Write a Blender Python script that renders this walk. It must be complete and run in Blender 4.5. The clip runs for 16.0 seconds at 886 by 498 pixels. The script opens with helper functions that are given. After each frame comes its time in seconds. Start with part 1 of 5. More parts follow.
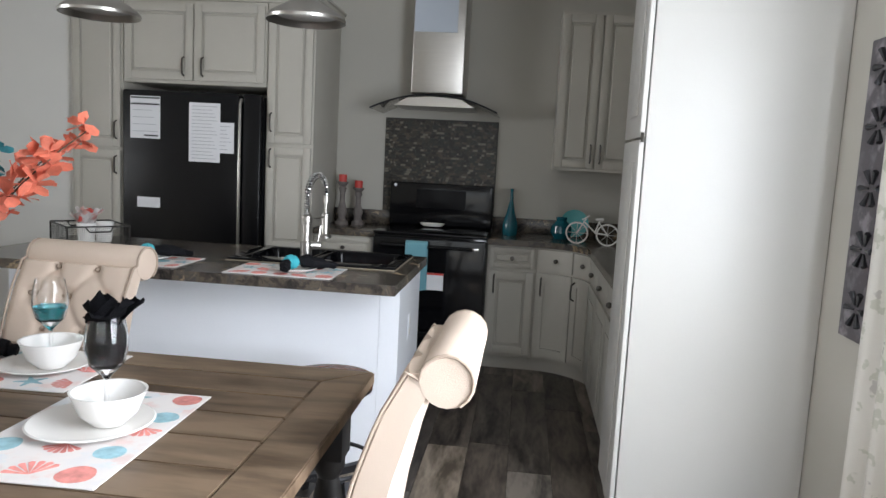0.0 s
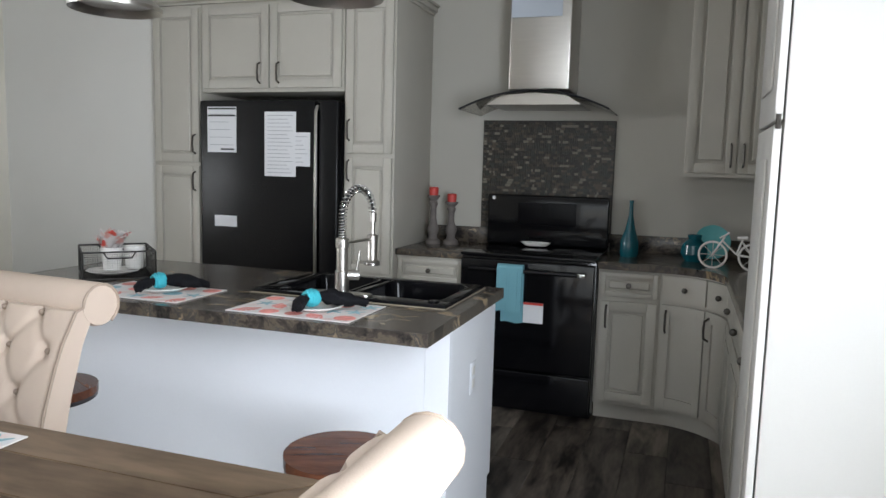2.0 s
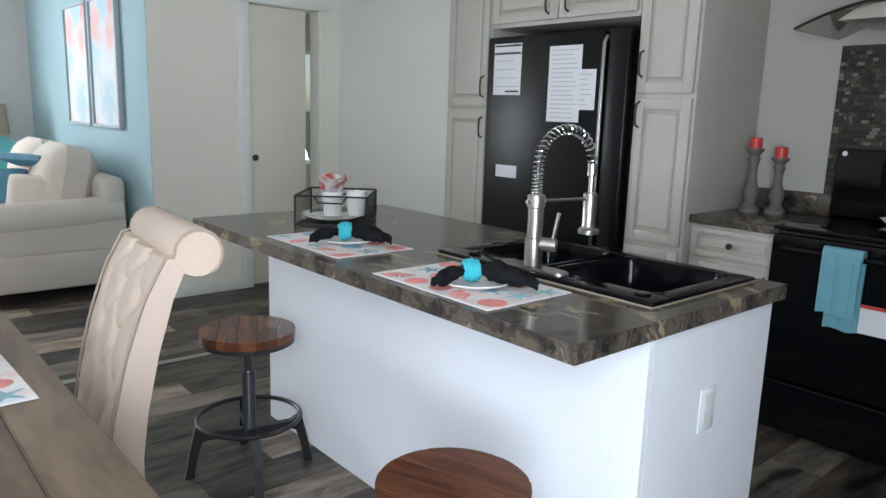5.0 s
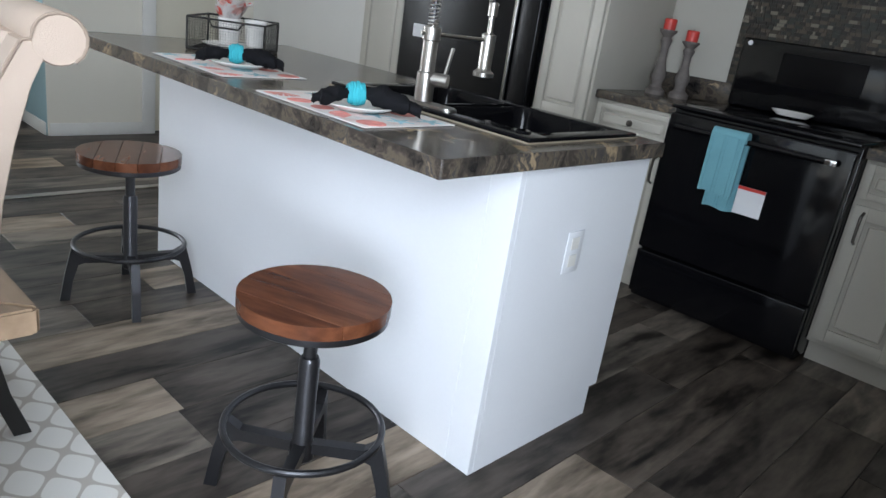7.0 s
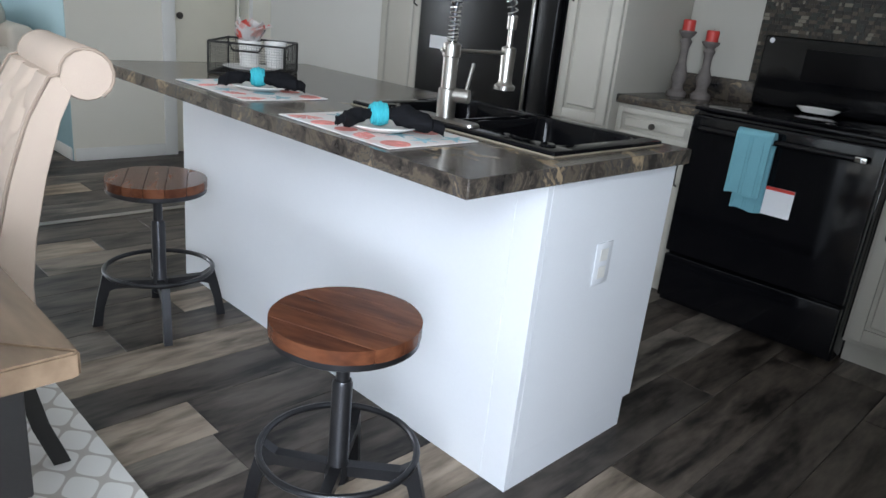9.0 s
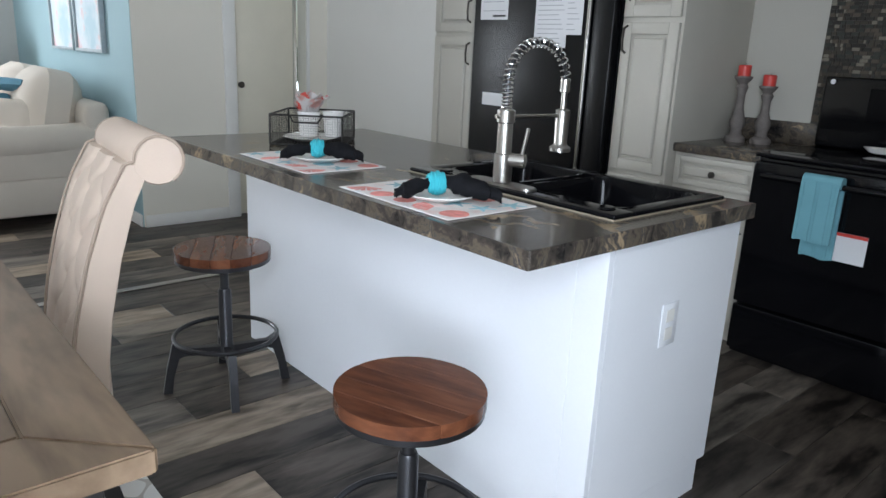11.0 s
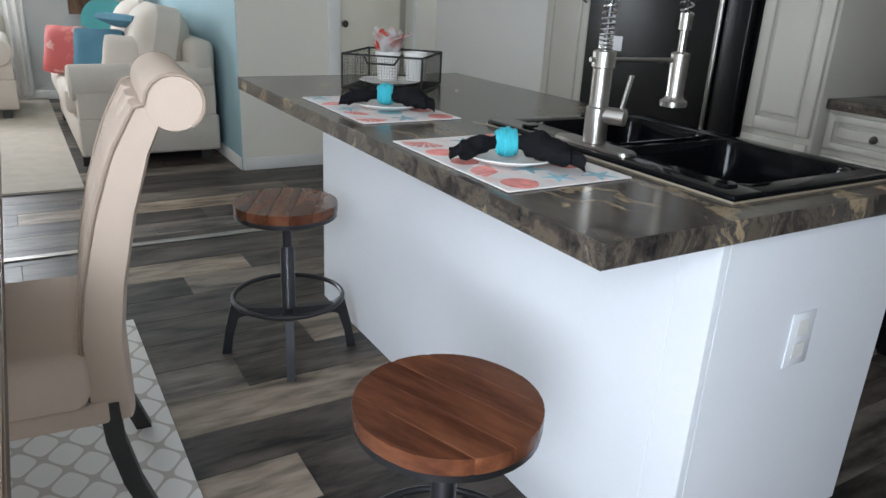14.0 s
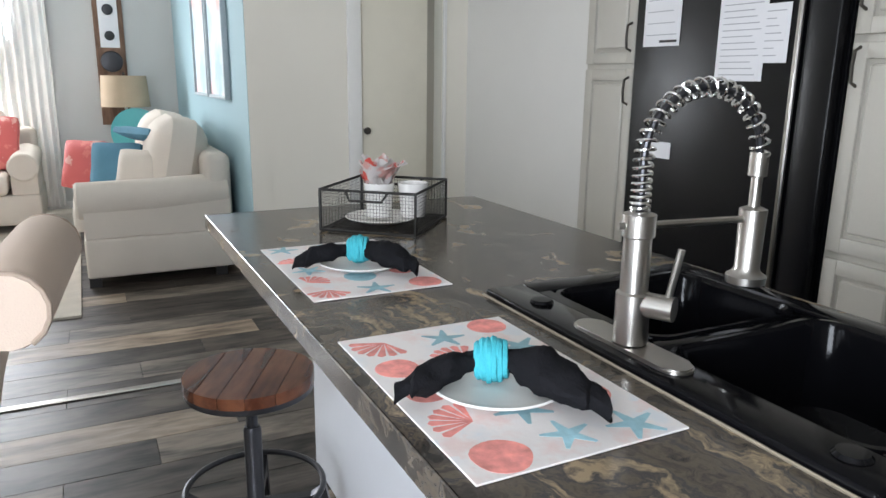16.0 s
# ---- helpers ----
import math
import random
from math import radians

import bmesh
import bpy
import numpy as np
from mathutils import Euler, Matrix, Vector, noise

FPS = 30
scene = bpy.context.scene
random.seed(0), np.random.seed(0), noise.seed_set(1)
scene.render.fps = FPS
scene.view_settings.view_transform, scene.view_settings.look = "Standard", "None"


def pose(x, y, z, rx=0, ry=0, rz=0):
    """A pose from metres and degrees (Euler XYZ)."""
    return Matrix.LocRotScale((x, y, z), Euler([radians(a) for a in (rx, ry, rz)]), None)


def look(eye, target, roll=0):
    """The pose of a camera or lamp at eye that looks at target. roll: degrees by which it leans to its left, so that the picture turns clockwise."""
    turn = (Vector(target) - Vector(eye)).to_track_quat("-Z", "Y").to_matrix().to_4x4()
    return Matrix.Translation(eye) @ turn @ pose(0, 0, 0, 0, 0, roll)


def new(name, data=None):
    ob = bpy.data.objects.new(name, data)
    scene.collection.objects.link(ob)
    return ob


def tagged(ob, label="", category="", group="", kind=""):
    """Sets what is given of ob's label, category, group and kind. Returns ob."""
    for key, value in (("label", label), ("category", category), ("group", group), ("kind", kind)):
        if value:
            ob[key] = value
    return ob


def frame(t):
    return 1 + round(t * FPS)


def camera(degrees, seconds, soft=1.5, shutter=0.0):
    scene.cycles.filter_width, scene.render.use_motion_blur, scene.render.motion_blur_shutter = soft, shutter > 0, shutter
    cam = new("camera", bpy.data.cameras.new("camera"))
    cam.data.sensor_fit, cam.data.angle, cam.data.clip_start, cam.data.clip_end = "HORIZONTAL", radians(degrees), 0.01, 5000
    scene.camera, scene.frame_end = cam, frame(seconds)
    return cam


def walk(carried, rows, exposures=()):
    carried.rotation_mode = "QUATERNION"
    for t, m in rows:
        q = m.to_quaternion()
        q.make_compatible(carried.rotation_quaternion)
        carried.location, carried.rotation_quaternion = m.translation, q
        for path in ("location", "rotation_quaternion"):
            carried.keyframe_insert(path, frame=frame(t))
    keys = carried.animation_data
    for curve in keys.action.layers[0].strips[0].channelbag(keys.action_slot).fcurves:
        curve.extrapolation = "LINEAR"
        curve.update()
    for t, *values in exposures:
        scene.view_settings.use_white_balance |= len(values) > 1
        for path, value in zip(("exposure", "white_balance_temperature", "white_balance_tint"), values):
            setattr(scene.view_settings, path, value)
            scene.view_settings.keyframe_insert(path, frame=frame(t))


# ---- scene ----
cam = camera(63.8, 16.0)
PATH = [
    (0, (-0.005, 0.351, 1.391), (-0.221, 2.325, 1.15), 3.0),
    (0.2, (-0.009, 0.397, 1.378), (-0.125, 2.379, 1.14), 3.0),
    (0.5, (0.041, 0.517, 1.385), (-0.275, 2.475, 1.125), 1.2),
    (1, (0.129, 0.721, 1.388), (-0.511, 2.606, 1.185), 2.3),
    (1.5, (0.173, 0.943, 1.399), (-0.472, 2.824, 1.188), 1.8),
    (2, (0.209, 1.141, 1.385), (-0.428, 3.023, 1.161), 1.6),
    (2.5, (0.282, 1.341, 1.37), (-0.685, 3.075, 1.128), 4.7),
    (3, (0.33, 1.517, 1.365), (-0.901, 3.069, 1.084), 1.9),
    (3.5, (0.295, 1.712, 1.356), (-0.953, 3.234, 1.002), 5.8),
    (3.7, (0.28, 1.776, 1.338), (-0.983, 3.276, 0.946), 4.7),
    (5.8, (0.412, 2.059, 1.333), (-1.129, 3.282, 0.976), 2.1),
    (6, (0.424, 2.069, 1.292), (-1.07, 3.339, 0.899), 2.3),
    (6.2, (0.42, 2.07, 1.237), (-0.997, 3.39, 0.737), 4.5),
    (6.5, (0.444, 2.061, 1.191), (-0.911, 3.419, 0.625), 7.2),
    (7, (0.452, 2.066, 1.191), (-0.809, 3.475, 0.539), 8.6),
    (7.5, (0.449, 2.066, 1.195), (-0.784, 3.487, 0.516), 8.4),
    (8, (0.437, 2.066, 1.199), (-0.829, 3.458, 0.522), 7.2),
    (10.3, (0.424, 2.06, 1.238), (-0.942, 3.394, 0.644), 4.3),
    (10.5, (0.422, 2.062, 1.241), (-0.969, 3.371, 0.649), 3.7),
    (11, (0.408, 2.064, 1.267), (-1.041, 3.335, 0.732), 2.6),
    (11.5, (0.359, 2.066, 1.285), (-1.144, 3.284, 0.779), 1.9),
    (12, (0.278, 2.057, 1.296), (-1.268, 3.228, 0.807), 1.1),
    (12.5, (0.26, 2.118, 1.271), (-1.342, 3.177, 0.712), 1.8),
    (13, (0.277, 2.264, 1.228), (-1.337, 3.269, 0.608), 7.2),
    (13.5, (0.279, 2.352, 1.223), (-1.318, 3.353, 0.552), 3.9),
    (14, (0.215, 2.376, 1.231), (-1.389, 3.354, 0.544), 2.9),
    (14.5, (0.057, 2.42, 1.26), (-1.587, 3.362, 0.622), 4.6),
    (15, (-0.033, 2.484, 1.269), (-1.68, 3.399, 0.6), 3.5),
    (15.5, (-0.13, 2.615, 1.303), (-1.844, 3.474, 0.733), 2.5),
    (16, (-0.187, 2.769, 1.311), (-1.925, 3.64, 0.842), 0.7),
]
walk(cam, [(r[0], look(*r[1:])) for r in PATH],
     exposures=[(0, -0.28, 6480, 12), (1, -0.28, 6480, 12), (2, -0.12, 6420, 11), (3, -0.06, 6300, 10), (7, -0.02, 6120, 10), (11.5, -0.1, 6120, 10), (12.5, -0.14, 6150, 10), (14, -0.14, 6200, 10), (15, -0.05, 6250, 10), (16, 0.2, 6350, 12)])

# ---- world and light ----
world = bpy.data.worlds.new("sky")
scene.world = world
world.use_nodes = True
wn = world.node_tree
sky = wn.nodes.new("ShaderNodeTexSky")
sky.sky_type, sky.sun_disc, sky.sun_elevation, sky.sun_rotation = "NISHITA", False, radians(50), radians(200)
wn.nodes["Background"].inputs[1].default_value = 0.12
wn.links.new(sky.outputs[0], wn.nodes["Background"].inputs[0])
sun = new("sun", bpy.data.lights.new("sun", "SUN"))
sun.data.energy, sun.data.angle, sun.data.color = 0.8, radians(12), (1, 0.95, 0.88)
sun.matrix_world = look((-3, -9, 12), (0, 0, 0))


def window_light(name, x, y, z, tx, ty, tz, w, h, power, colour=(0.93, 0.97, 1.0)):
    lamp = new(name, bpy.data.lights.new(name, "AREA"))
    lamp.data.shape, lamp.data.size, lamp.data.size_y = "RECTANGLE", w, h
    lamp.data.energy, lamp.data.color = power, colour
    lamp.matrix_world = look((x, y, z), (tx, ty, tz))
    return lamp


REAR = -1.6
window_light("window_light_rear", -1.55, REAR + 0.03, 1.35, -1.55, 3, 1.2, 1.7, 1.7, 12)
window_light("window_light_patio", 0.15, REAR + 0.03, 1.2, 0.0, 3, 1.1, 1.4, 1.9, 12)
window_light("window_light_side", 1.02, 1.3, 1.35, -3, 2.6, 0.7, 1.35, 1.7, 160, (0.86, 0.93, 1.0))
window_light("window_light_living", -7.94, 1.35, 1.55, -3, 1.4, 1.0, 1.9, 1.5, 175)
window_light("window_light_bedroom", -6.9, 6.65, 1.4, -4.6, 6.0, 1.2, 0.9, 1.3, 25)


# ---- materials ----
def mat(name, colour, rough=0.6, metal=0.0, var=0.12, scale=6.0, bump=0.08, fine=120.0, stretch=(1, 1, 1), rand=0.0, spec=0.5):
    m = bpy.data.materials.new(name)
    m.use_nodes = True
    n, l = m.node_tree.nodes, m.node_tree.links
    b = n["Principled BSDF"]
    b.inputs["Roughness"].default_value, b.inputs["Metallic"].default_value = rough, metal
    b.inputs["Specular IOR Level"].default_value = spec
    tc, mp = n.new("ShaderNodeTexCoord"), n.new("ShaderNodeMapping")
    mp.inputs["Scale"].default_value = stretch
    l.new(tc.outputs["Object"], mp.inputs["Vector"])
    big, small = n.new("ShaderNodeTexNoise"), n.new("ShaderNodeTexNoise")
    big.inputs["Scale"].default_value, big.inputs["Detail"].default_value = scale, 5
    small.inputs["Scale"].default_value, small.inputs["Detail"].default_value = fine, 3
    l.new(mp.outputs[0], big.inputs["Vector"]), l.new(mp.outputs[0], small.inputs["Vector"])
    mixf = n.new("ShaderNodeMath")
    mixf.operation = "MULTIPLY_ADD"
    mixf.inputs[1].default_value = 0.35
    l.new(small.outputs["Fac"], mixf.inputs[0]), l.new(big.outputs["Fac"], mixf.inputs[2])
    ramp = n.new("ShaderNodeValToRGB")
    ramp.color_ramp.elements[0].position, ramp.color_ramp.elements[1].position = 0.35, 1.0
    ramp.color_ramp.elements[0].color = (*[c * (1 - var) for c in colour], 1)
    ramp.color_ramp.elements[1].color = (*[min(1, c * (1 + var)) for c in colour], 1)
    l.new(mixf.outputs[0], ramp.inputs[0])
    out = ramp.outputs[0]
    if rand:
        info, hsv, mr = n.new("ShaderNodeObjectInfo"), n.new("ShaderNodeHueSaturation"), n.new("ShaderNodeMapRange")
        mr.inputs["To Min"].default_value, mr.inputs["To Max"].default_value = 1 - rand, 1 + rand
        l.new(info.outputs["Random"], mr.inputs["Value"]), l.new(mr.outputs[0], hsv.inputs["Value"])
        l.new(out, hsv.inputs["Color"])
        out = hsv.outputs[0]
    l.new(out, b.inputs["Base Color"])
    if bump:
        bp = n.new("ShaderNodeBump")
        bp.inputs["Strength"].default_value, bp.inputs["Distance"].default_value = bump, 0.01
        l.new(mixf.outputs[0], bp.inputs["Height"]), l.new(bp.outputs[0], b.inputs["Normal"])
    return m


def ramp_stops(ramp, stops):
    e = ramp.color_ramp.elements
    while len(e) < len(stops):
        e.new(0.5)
    for el, (p, c) in zip(e, stops):
        el.position, el.color = p, (*c, 1)


def mat_granite():
    m = mat("counter_laminate", (0.06, 0.05, 0.045), 0.2, bump=0.0)
    n, l = m.node_tree.nodes, m.node_tree.links
    tc = n.new("ShaderNodeTexCoord")
    warp = n.new("ShaderNodeTexNoise")
    warp.inputs["Scale"].default_value, warp.inputs["Detail"].default_value = 2.2, 6
    add = n.new("ShaderNodeVectorMath")
    add.operation = "MULTIPLY_ADD"
    add.inputs[1].default_value = (0.9, 0.9, 0.9)
    l.new(tc.outputs["Object"], warp.inputs["Vector"])
    l.new(warp.outputs["Color"], add.inputs[0]), l.new(tc.outputs["Object"], add.inputs[2])
    mp = n.new("ShaderNodeMapping")
    mp.inputs["Rotation"].default_value, mp.inputs["Scale"].default_value = (0, 0, 0.5), (1.3, 3.6, 1.6)
    mp.inputs["Location"].default_value = (3.7, 1.3, 0)
    l.new(add.outputs[0], mp.inputs["Vector"])
    a = n.new("ShaderNodeTexNoise")
    a.inputs["Scale"].default_value, a.inputs["Detail"].default_value, a.inputs["Roughness"].default_value = 3.4, 9, 0.68
    l.new(mp.outputs[0], a.inputs["Vector"])
    ramp = n.new("ShaderNodeValToRGB")
    ramp_stops(ramp, [(0.34, (0.012, 0.011, 0.012)), (0.44, (0.05, 0.042, 0.036)), (0.5, (0.11, 0.088, 0.066)), (0.55, (0.045, 0.044, 0.046)), (0.63, (0.32, 0.24, 0.15))])
    l.new(a.outputs["Fac"], ramp.inputs[0])
    l.new(ramp.outputs[0], n["Principled BSDF"].inputs["Base Color"])
    return m


def mat_wood(name, dark, light, rough, scale=1.0, rand=0.0, along=1):
    m = mat(name, dark, rough, bump=0.0, spec=0.25)
    n, l = m.node_tree.nodes, m.node_tree.links
    tc, mp, info = n.new("ShaderNodeTexCoord"), n.new("ShaderNodeMapping"), n.new("ShaderNodeObjectInfo")
    s = [12 * scale, 12 * scale, 12 * scale]
    s[along] = 2.6 * scale
    mp.inputs["Scale"].default_value = s
    off = n.new("ShaderNodeVectorMath")
    off.operation = "ADD"
    mul = n.new("ShaderNodeMath")
    mul.operation, mul.inputs[1].default_value = "MULTIPLY", 37.0
    l.new(info.outputs["Random"], mul.inputs[0]), l.new(mul.outputs[0], off.inputs[1])
    l.new(tc.outputs["Object"], off.inputs[0]), l.new(off.outputs[0], mp.inputs["Vector"])
    a, c = n.new("ShaderNodeTexNoise"), n.new("ShaderNodeTexNoise")
    a.inputs["Scale"].default_value, a.inputs["Detail"].default_value, a.inputs["Distortion"].default_value = 1.0, 8, 0.6
    c.inputs["Scale"].default_value, c.inputs["Detail"].default_value = 5.0, 4
    l.new(mp.outputs[0], a.inputs["Vector"]), l.new(mp.outputs[0], c.inputs["Vector"])
    mx = n.new("ShaderNodeMath")
    mx.operation, mx.inputs[1].default_value = "MULTIPLY_ADD", 0.3
    l.new(c.outputs["Fac"], mx.inputs[0]), l.new(a.outputs["Fac"], mx.inputs[2])
    ramp = n.new("ShaderNodeValToRGB")
    mid = [(p + q) / 2 for p, q in zip(dark, light)]
    ramp_stops(ramp, [(0.48, dark), (0.64, mid), (0.8, light)])
    l.new(mx.outputs[0], ramp.inputs[0])
    out = ramp.outputs[0]
    if rand:
        tone = n.new("ShaderNodeValToRGB")
        ramp_stops(tone, [(0.0, (0.4, 0.4, 0.42)), (0.35, (0.75, 0.73, 0.72)), (0.6, (1.0, 0.95, 0.9)), (0.8, (1.2, 1.1, 1.0)), (0.95, (1.5, 1.35, 1.2))])
        mixc = n.new("ShaderNodeMix")
        mixc.data_type, mixc.blend_type = "RGBA", "MULTIPLY"
        mixc.inputs["Factor"].default_value = rand
        l.new(info.outputs["Random"], tone.inputs[0])
        l.new(out, mixc.inputs["A"]), l.new(tone.outputs[0], mixc.inputs["B"])
        out = mixc.outputs["Result"]
    l.new(out, n["Principled BSDF"].inputs["Base Color"])
    bp = n.new("ShaderNodeBump")
    bp.inputs["Strength"].default_value, bp.inputs["Distance"].default_value = 0.12, 0.004
    l.new(mx.outputs[0], bp.inputs["Height"]), l.new(bp.outputs[0], n["Principled BSDF"].inputs["Normal"])
    return m


def mat_spots(name, base, tints, scale, low, high):
    """Fabric or paper printed with scattered motifs."""
    m = mat(name, base, 0.75, var=0.04)
    n, l = m.node_tree.nodes, m.node_tree.links
    tc = n.new("ShaderNodeTexCoord")
    wob = n.new("ShaderNodeTexNoise")
    wob.inputs["Scale"].default_value = scale * 3
    add = n.new("ShaderNodeVectorMath")
    add.operation, add.inputs[1].default_value = "MULTIPLY_ADD", (0.9 / scale,) * 3
    l.new(tc.outputs["Object"], wob.inputs["Vector"])
    l.new(wob.outputs["Color"], add.inputs[0]), l.new(tc.outputs["Object"], add.inputs[2])
    v = n.new("ShaderNodeTexVoronoi")
    v.inputs["Scale"].default_value = scale
    l.new(add.outputs[0], v.inputs["Vector"])
    mask = n.new("ShaderNodeMapRange")
    mask.inputs["From Min"].default_value, mask.inputs["From Max"].default_value = low, high
    mask.inputs["To Min"].default_value, mask.inputs["To Max"].default_value = 1, 0
    l.new(v.outputs["Distance"], mask.inputs["Value"])
    pick = n.new("ShaderNodeValToRGB")
    pick.color_ramp.interpolation = "CONSTANT"
    ramp_stops(pick, [(k / len(tints), t) for k, t in enumerate(tints)])
    sep = n.new("ShaderNodeSeparateColor")
    l.new(v.outputs["Color"], sep.inputs[0]), l.new(sep.outputs[0], pick.inputs[0])
    mixc = n.new("ShaderNodeMix")
    mixc.data_type = "RGBA"
    mixc.inputs["A"].default_value = (*base, 1)
    l.new(mask.outputs[0], mixc.inputs["Factor"]), l.new(pick.outputs[0], mixc.inputs["B"])
    l.new(mixc.outputs["Result"], n["Principled BSDF"].inputs["Base Color"])
    return m


def mat_lattice(name, base, line, cell):
    m = mat(name, base, 0.95, var=0.05)
    n, l = m.node_tree.nodes, m.node_tree.links
    tc, sep = n.new("ShaderNodeTexCoord"), n.new("ShaderNodeSeparateXYZ")
    l.new(tc.outputs["Object"], sep.inputs[0])
    waves = []
    for axis, per in ((0, cell), (1, cell * 0.8)):
        k, s = n.new("ShaderNodeMath"), n.new("ShaderNodeMath")
        k.operation, k.inputs[1].default_value = "MULTIPLY", 2 * math.pi / per
        s.operation = "COSINE"
        l.new(sep.outputs[axis], k.inputs[0]), l.new(k.outputs[0], s.inputs[0])
        waves.append(s)
    tot, ab, mr = n.new("ShaderNodeMath"), n.new("ShaderNodeMath"), n.new("ShaderNodeMapRange")
    tot.operation, ab.operation = "ADD", "ABSOLUTE"
    l.new(waves[0].outputs[0], tot.inputs[0]), l.new(waves[1].outputs[0], tot.inputs[1]), l.new(tot.outputs[0], ab.inputs[0])
    mr.inputs["From Min"].default_value, mr.inputs["From Max"].default_value = 0.22, 0.34
    l.new(ab.outputs[0], mr.inputs["Value"])
    mixc = n.new("ShaderNodeMix")
    mixc.data_type = "RGBA"
    mixc.inputs["A"].default_value, mixc.inputs["B"].default_value = (*line, 1), (*base, 1)
    l.new(mr.outputs[0], mixc.inputs["Factor"])
    l.new(mixc.outputs["Result"], n["Principled BSDF"].inputs["Base Color"])
    return m


def mat_glass(name, colour=(1, 1, 1), rough=0.0):
    m = bpy.data.materials.new(name)
    m.use_nodes = True
    b = m.node_tree.nodes["Principled BSDF"]
    b.inputs["Base Color"].default_value, b.inputs["Roughness"].default_value = (*colour, 1), rough
    b.inputs["Transmission Weight"].default_value, b.inputs["IOR"].default_value = 1.0, 1.45
    return m


def mat_mosaic():
    m = mat("mosaic_tile", (0.1, 0.09, 0.08), 0.38, bump=0.0)
    n, l = m.node_tree.nodes, m.node_tree.links
    g, ramp = n.new("ShaderNodeNewGeometry"), n.new("ShaderNodeValToRGB")
    ramp.color_ramp.interpolation = "CONSTANT"
    ramp_stops(ramp, [(0, (0.018, 0.015, 0.012)), (0.3, (0.045, 0.036, 0.026)), (0.55, (0.028, 0.03, 0.026)), (0.75, (0.085, 0.068, 0.048)), (0.92, (0.2, 0.18, 0.14))])
    l.new(g.outputs["Random Per Island"], ramp.inputs[0])
    l.new(ramp.outputs[0], n["Principled BSDF"].inputs["Base Color"])
    return m


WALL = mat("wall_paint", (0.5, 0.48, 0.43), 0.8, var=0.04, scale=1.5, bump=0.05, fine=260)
# hall copies of the wall paint and vinyl, lightened to carry brighter light there
WALL_LIT = mat("wall_paint_lit", (0.77, 0.735, 0.65), 0.8, var=0.04, scale=1.5, bump=0.05, fine=260)
WALL_COOL_LIT = mat("wall_vinyl_lit", (0.75, 0.74, 0.71), 0.75, var=0.04, scale=1.5, bump=0.05, fine=260)
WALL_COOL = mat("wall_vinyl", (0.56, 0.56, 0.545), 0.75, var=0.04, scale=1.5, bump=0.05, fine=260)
BLUE = mat("accent_wall_paint", (0.31, 0.45, 0.49), 0.8, var=0.05, scale=1.5, bump=0.05, fine=260)
CEIL = mat("ceiling_paint", (0.78, 0.77, 0.74), 0.9, var=0.03, bump=0.15, fine=90)
TRIM = mat("trim_paint", (0.76, 0.75, 0.72), 0.45, var=0.03)
DOORP = mat("door_paint", (0.7, 0.66, 0.55), 0.5, var=0.04)
CAB = mat("cabinet_paint", (0.5, 0.475, 0.42), 0.42, var=0.06, scale=3, bump=0.03)
GLAZE = mat("cabinet_glaze", (0.45, 0.425, 0.375), 0.5, var=0.12)
PANEL = mat("tall_panel_paint", (0.57, 0.555, 0.525), 0.42, var=0.03, scale=2, bump=0.02)
ISLAND = mat("island_panel_paint", (0.8, 0.82, 0.86), 0.33, var=0.03, scale=2, bump=0.02)
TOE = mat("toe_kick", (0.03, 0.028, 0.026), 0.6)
GRANITE = mat_granite()
MOSAIC = mat_mosaic()
GROUT = mat("grout", (0.06, 0.055, 0.05), 0.9)
PLANKS = [mat_wood("dark_plank", (0.012, 0.01, 0.009), (0.11, 0.092, 0.078), 0.4, rand=0.35), mat_wood("grey_plank", (0.035, 0.03, 0.026), (0.22, 0.19, 0.16), 0.42, rand=0.35),
          mat_wood("pale_plank", (0.11, 0.085, 0.062), (0.38, 0.31, 0.24), 0.45, rand=0.3)]
SUBFLOOR = mat("floor_joint", (0.02, 0.018, 0.016), 0.8)
TABLEW = mat_wood("table_wood", (0.07, 0.045, 0.028), (0.2, 0.14, 0.092), 0.38, scale=0.8, along=0)
STOOLW = mat_wood("stool_wood", (0.07, 0.022, 0.011), (0.165, 0.06, 0.028), 0.27, scale=1.3, along=0)
DARKP = mat("black_paint", (0.018, 0.017, 0.017), 0.45)
BLACK = mat("black_enamel", (0.004, 0.004, 0.005), 0.1, spec=0.35, bump=0.0, var=0.05)
BLACKM = mat("black_composite", (0.004, 0.004, 0.005), 0.1, spec=0.14, bump=0.02, fine=300)
BLACKF = mat("black_textured_door", (0.004, 0.004, 0.005), 0.26, spec=0.25, bump=0.12, fine=420, var=0.05)
STEEL = mat("brushed_steel", (0.5, 0.48, 0.45), 0.3, 1.0, var=0.05, stretch=(1, 1, 12), bump=0.03)
CHROME = mat("chrome", (0.75, 0.75, 0.75), 0.1, 1.0, var=0.02, bump=0.0)
GUNMETAL = mat("gunmetal", (0.055, 0.055, 0.06), 0.36, 0.85, var=0.15)
PEWTER = mat("pewter_pull", (0.12, 0.11, 0.1), 0.35, 0.9)
IRON = mat("iron_wire", (0.03, 0.028, 0.026), 0.5, 0.6)
LINEN = mat("beige_linen", (0.56, 0.45, 0.365), 0.9, var=0.07, scale=5, bump=0.25, fine=420)
LINEN_D = mat("linen_button", (0.36, 0.28, 0.22), 0.9, var=0.07, bump=0.2, fine=420)
SOFAF = mat("cream_upholstery", (0.6, 0.54, 0.47), 0.92, var=0.06, scale=4, bump=0.2, fine=380)
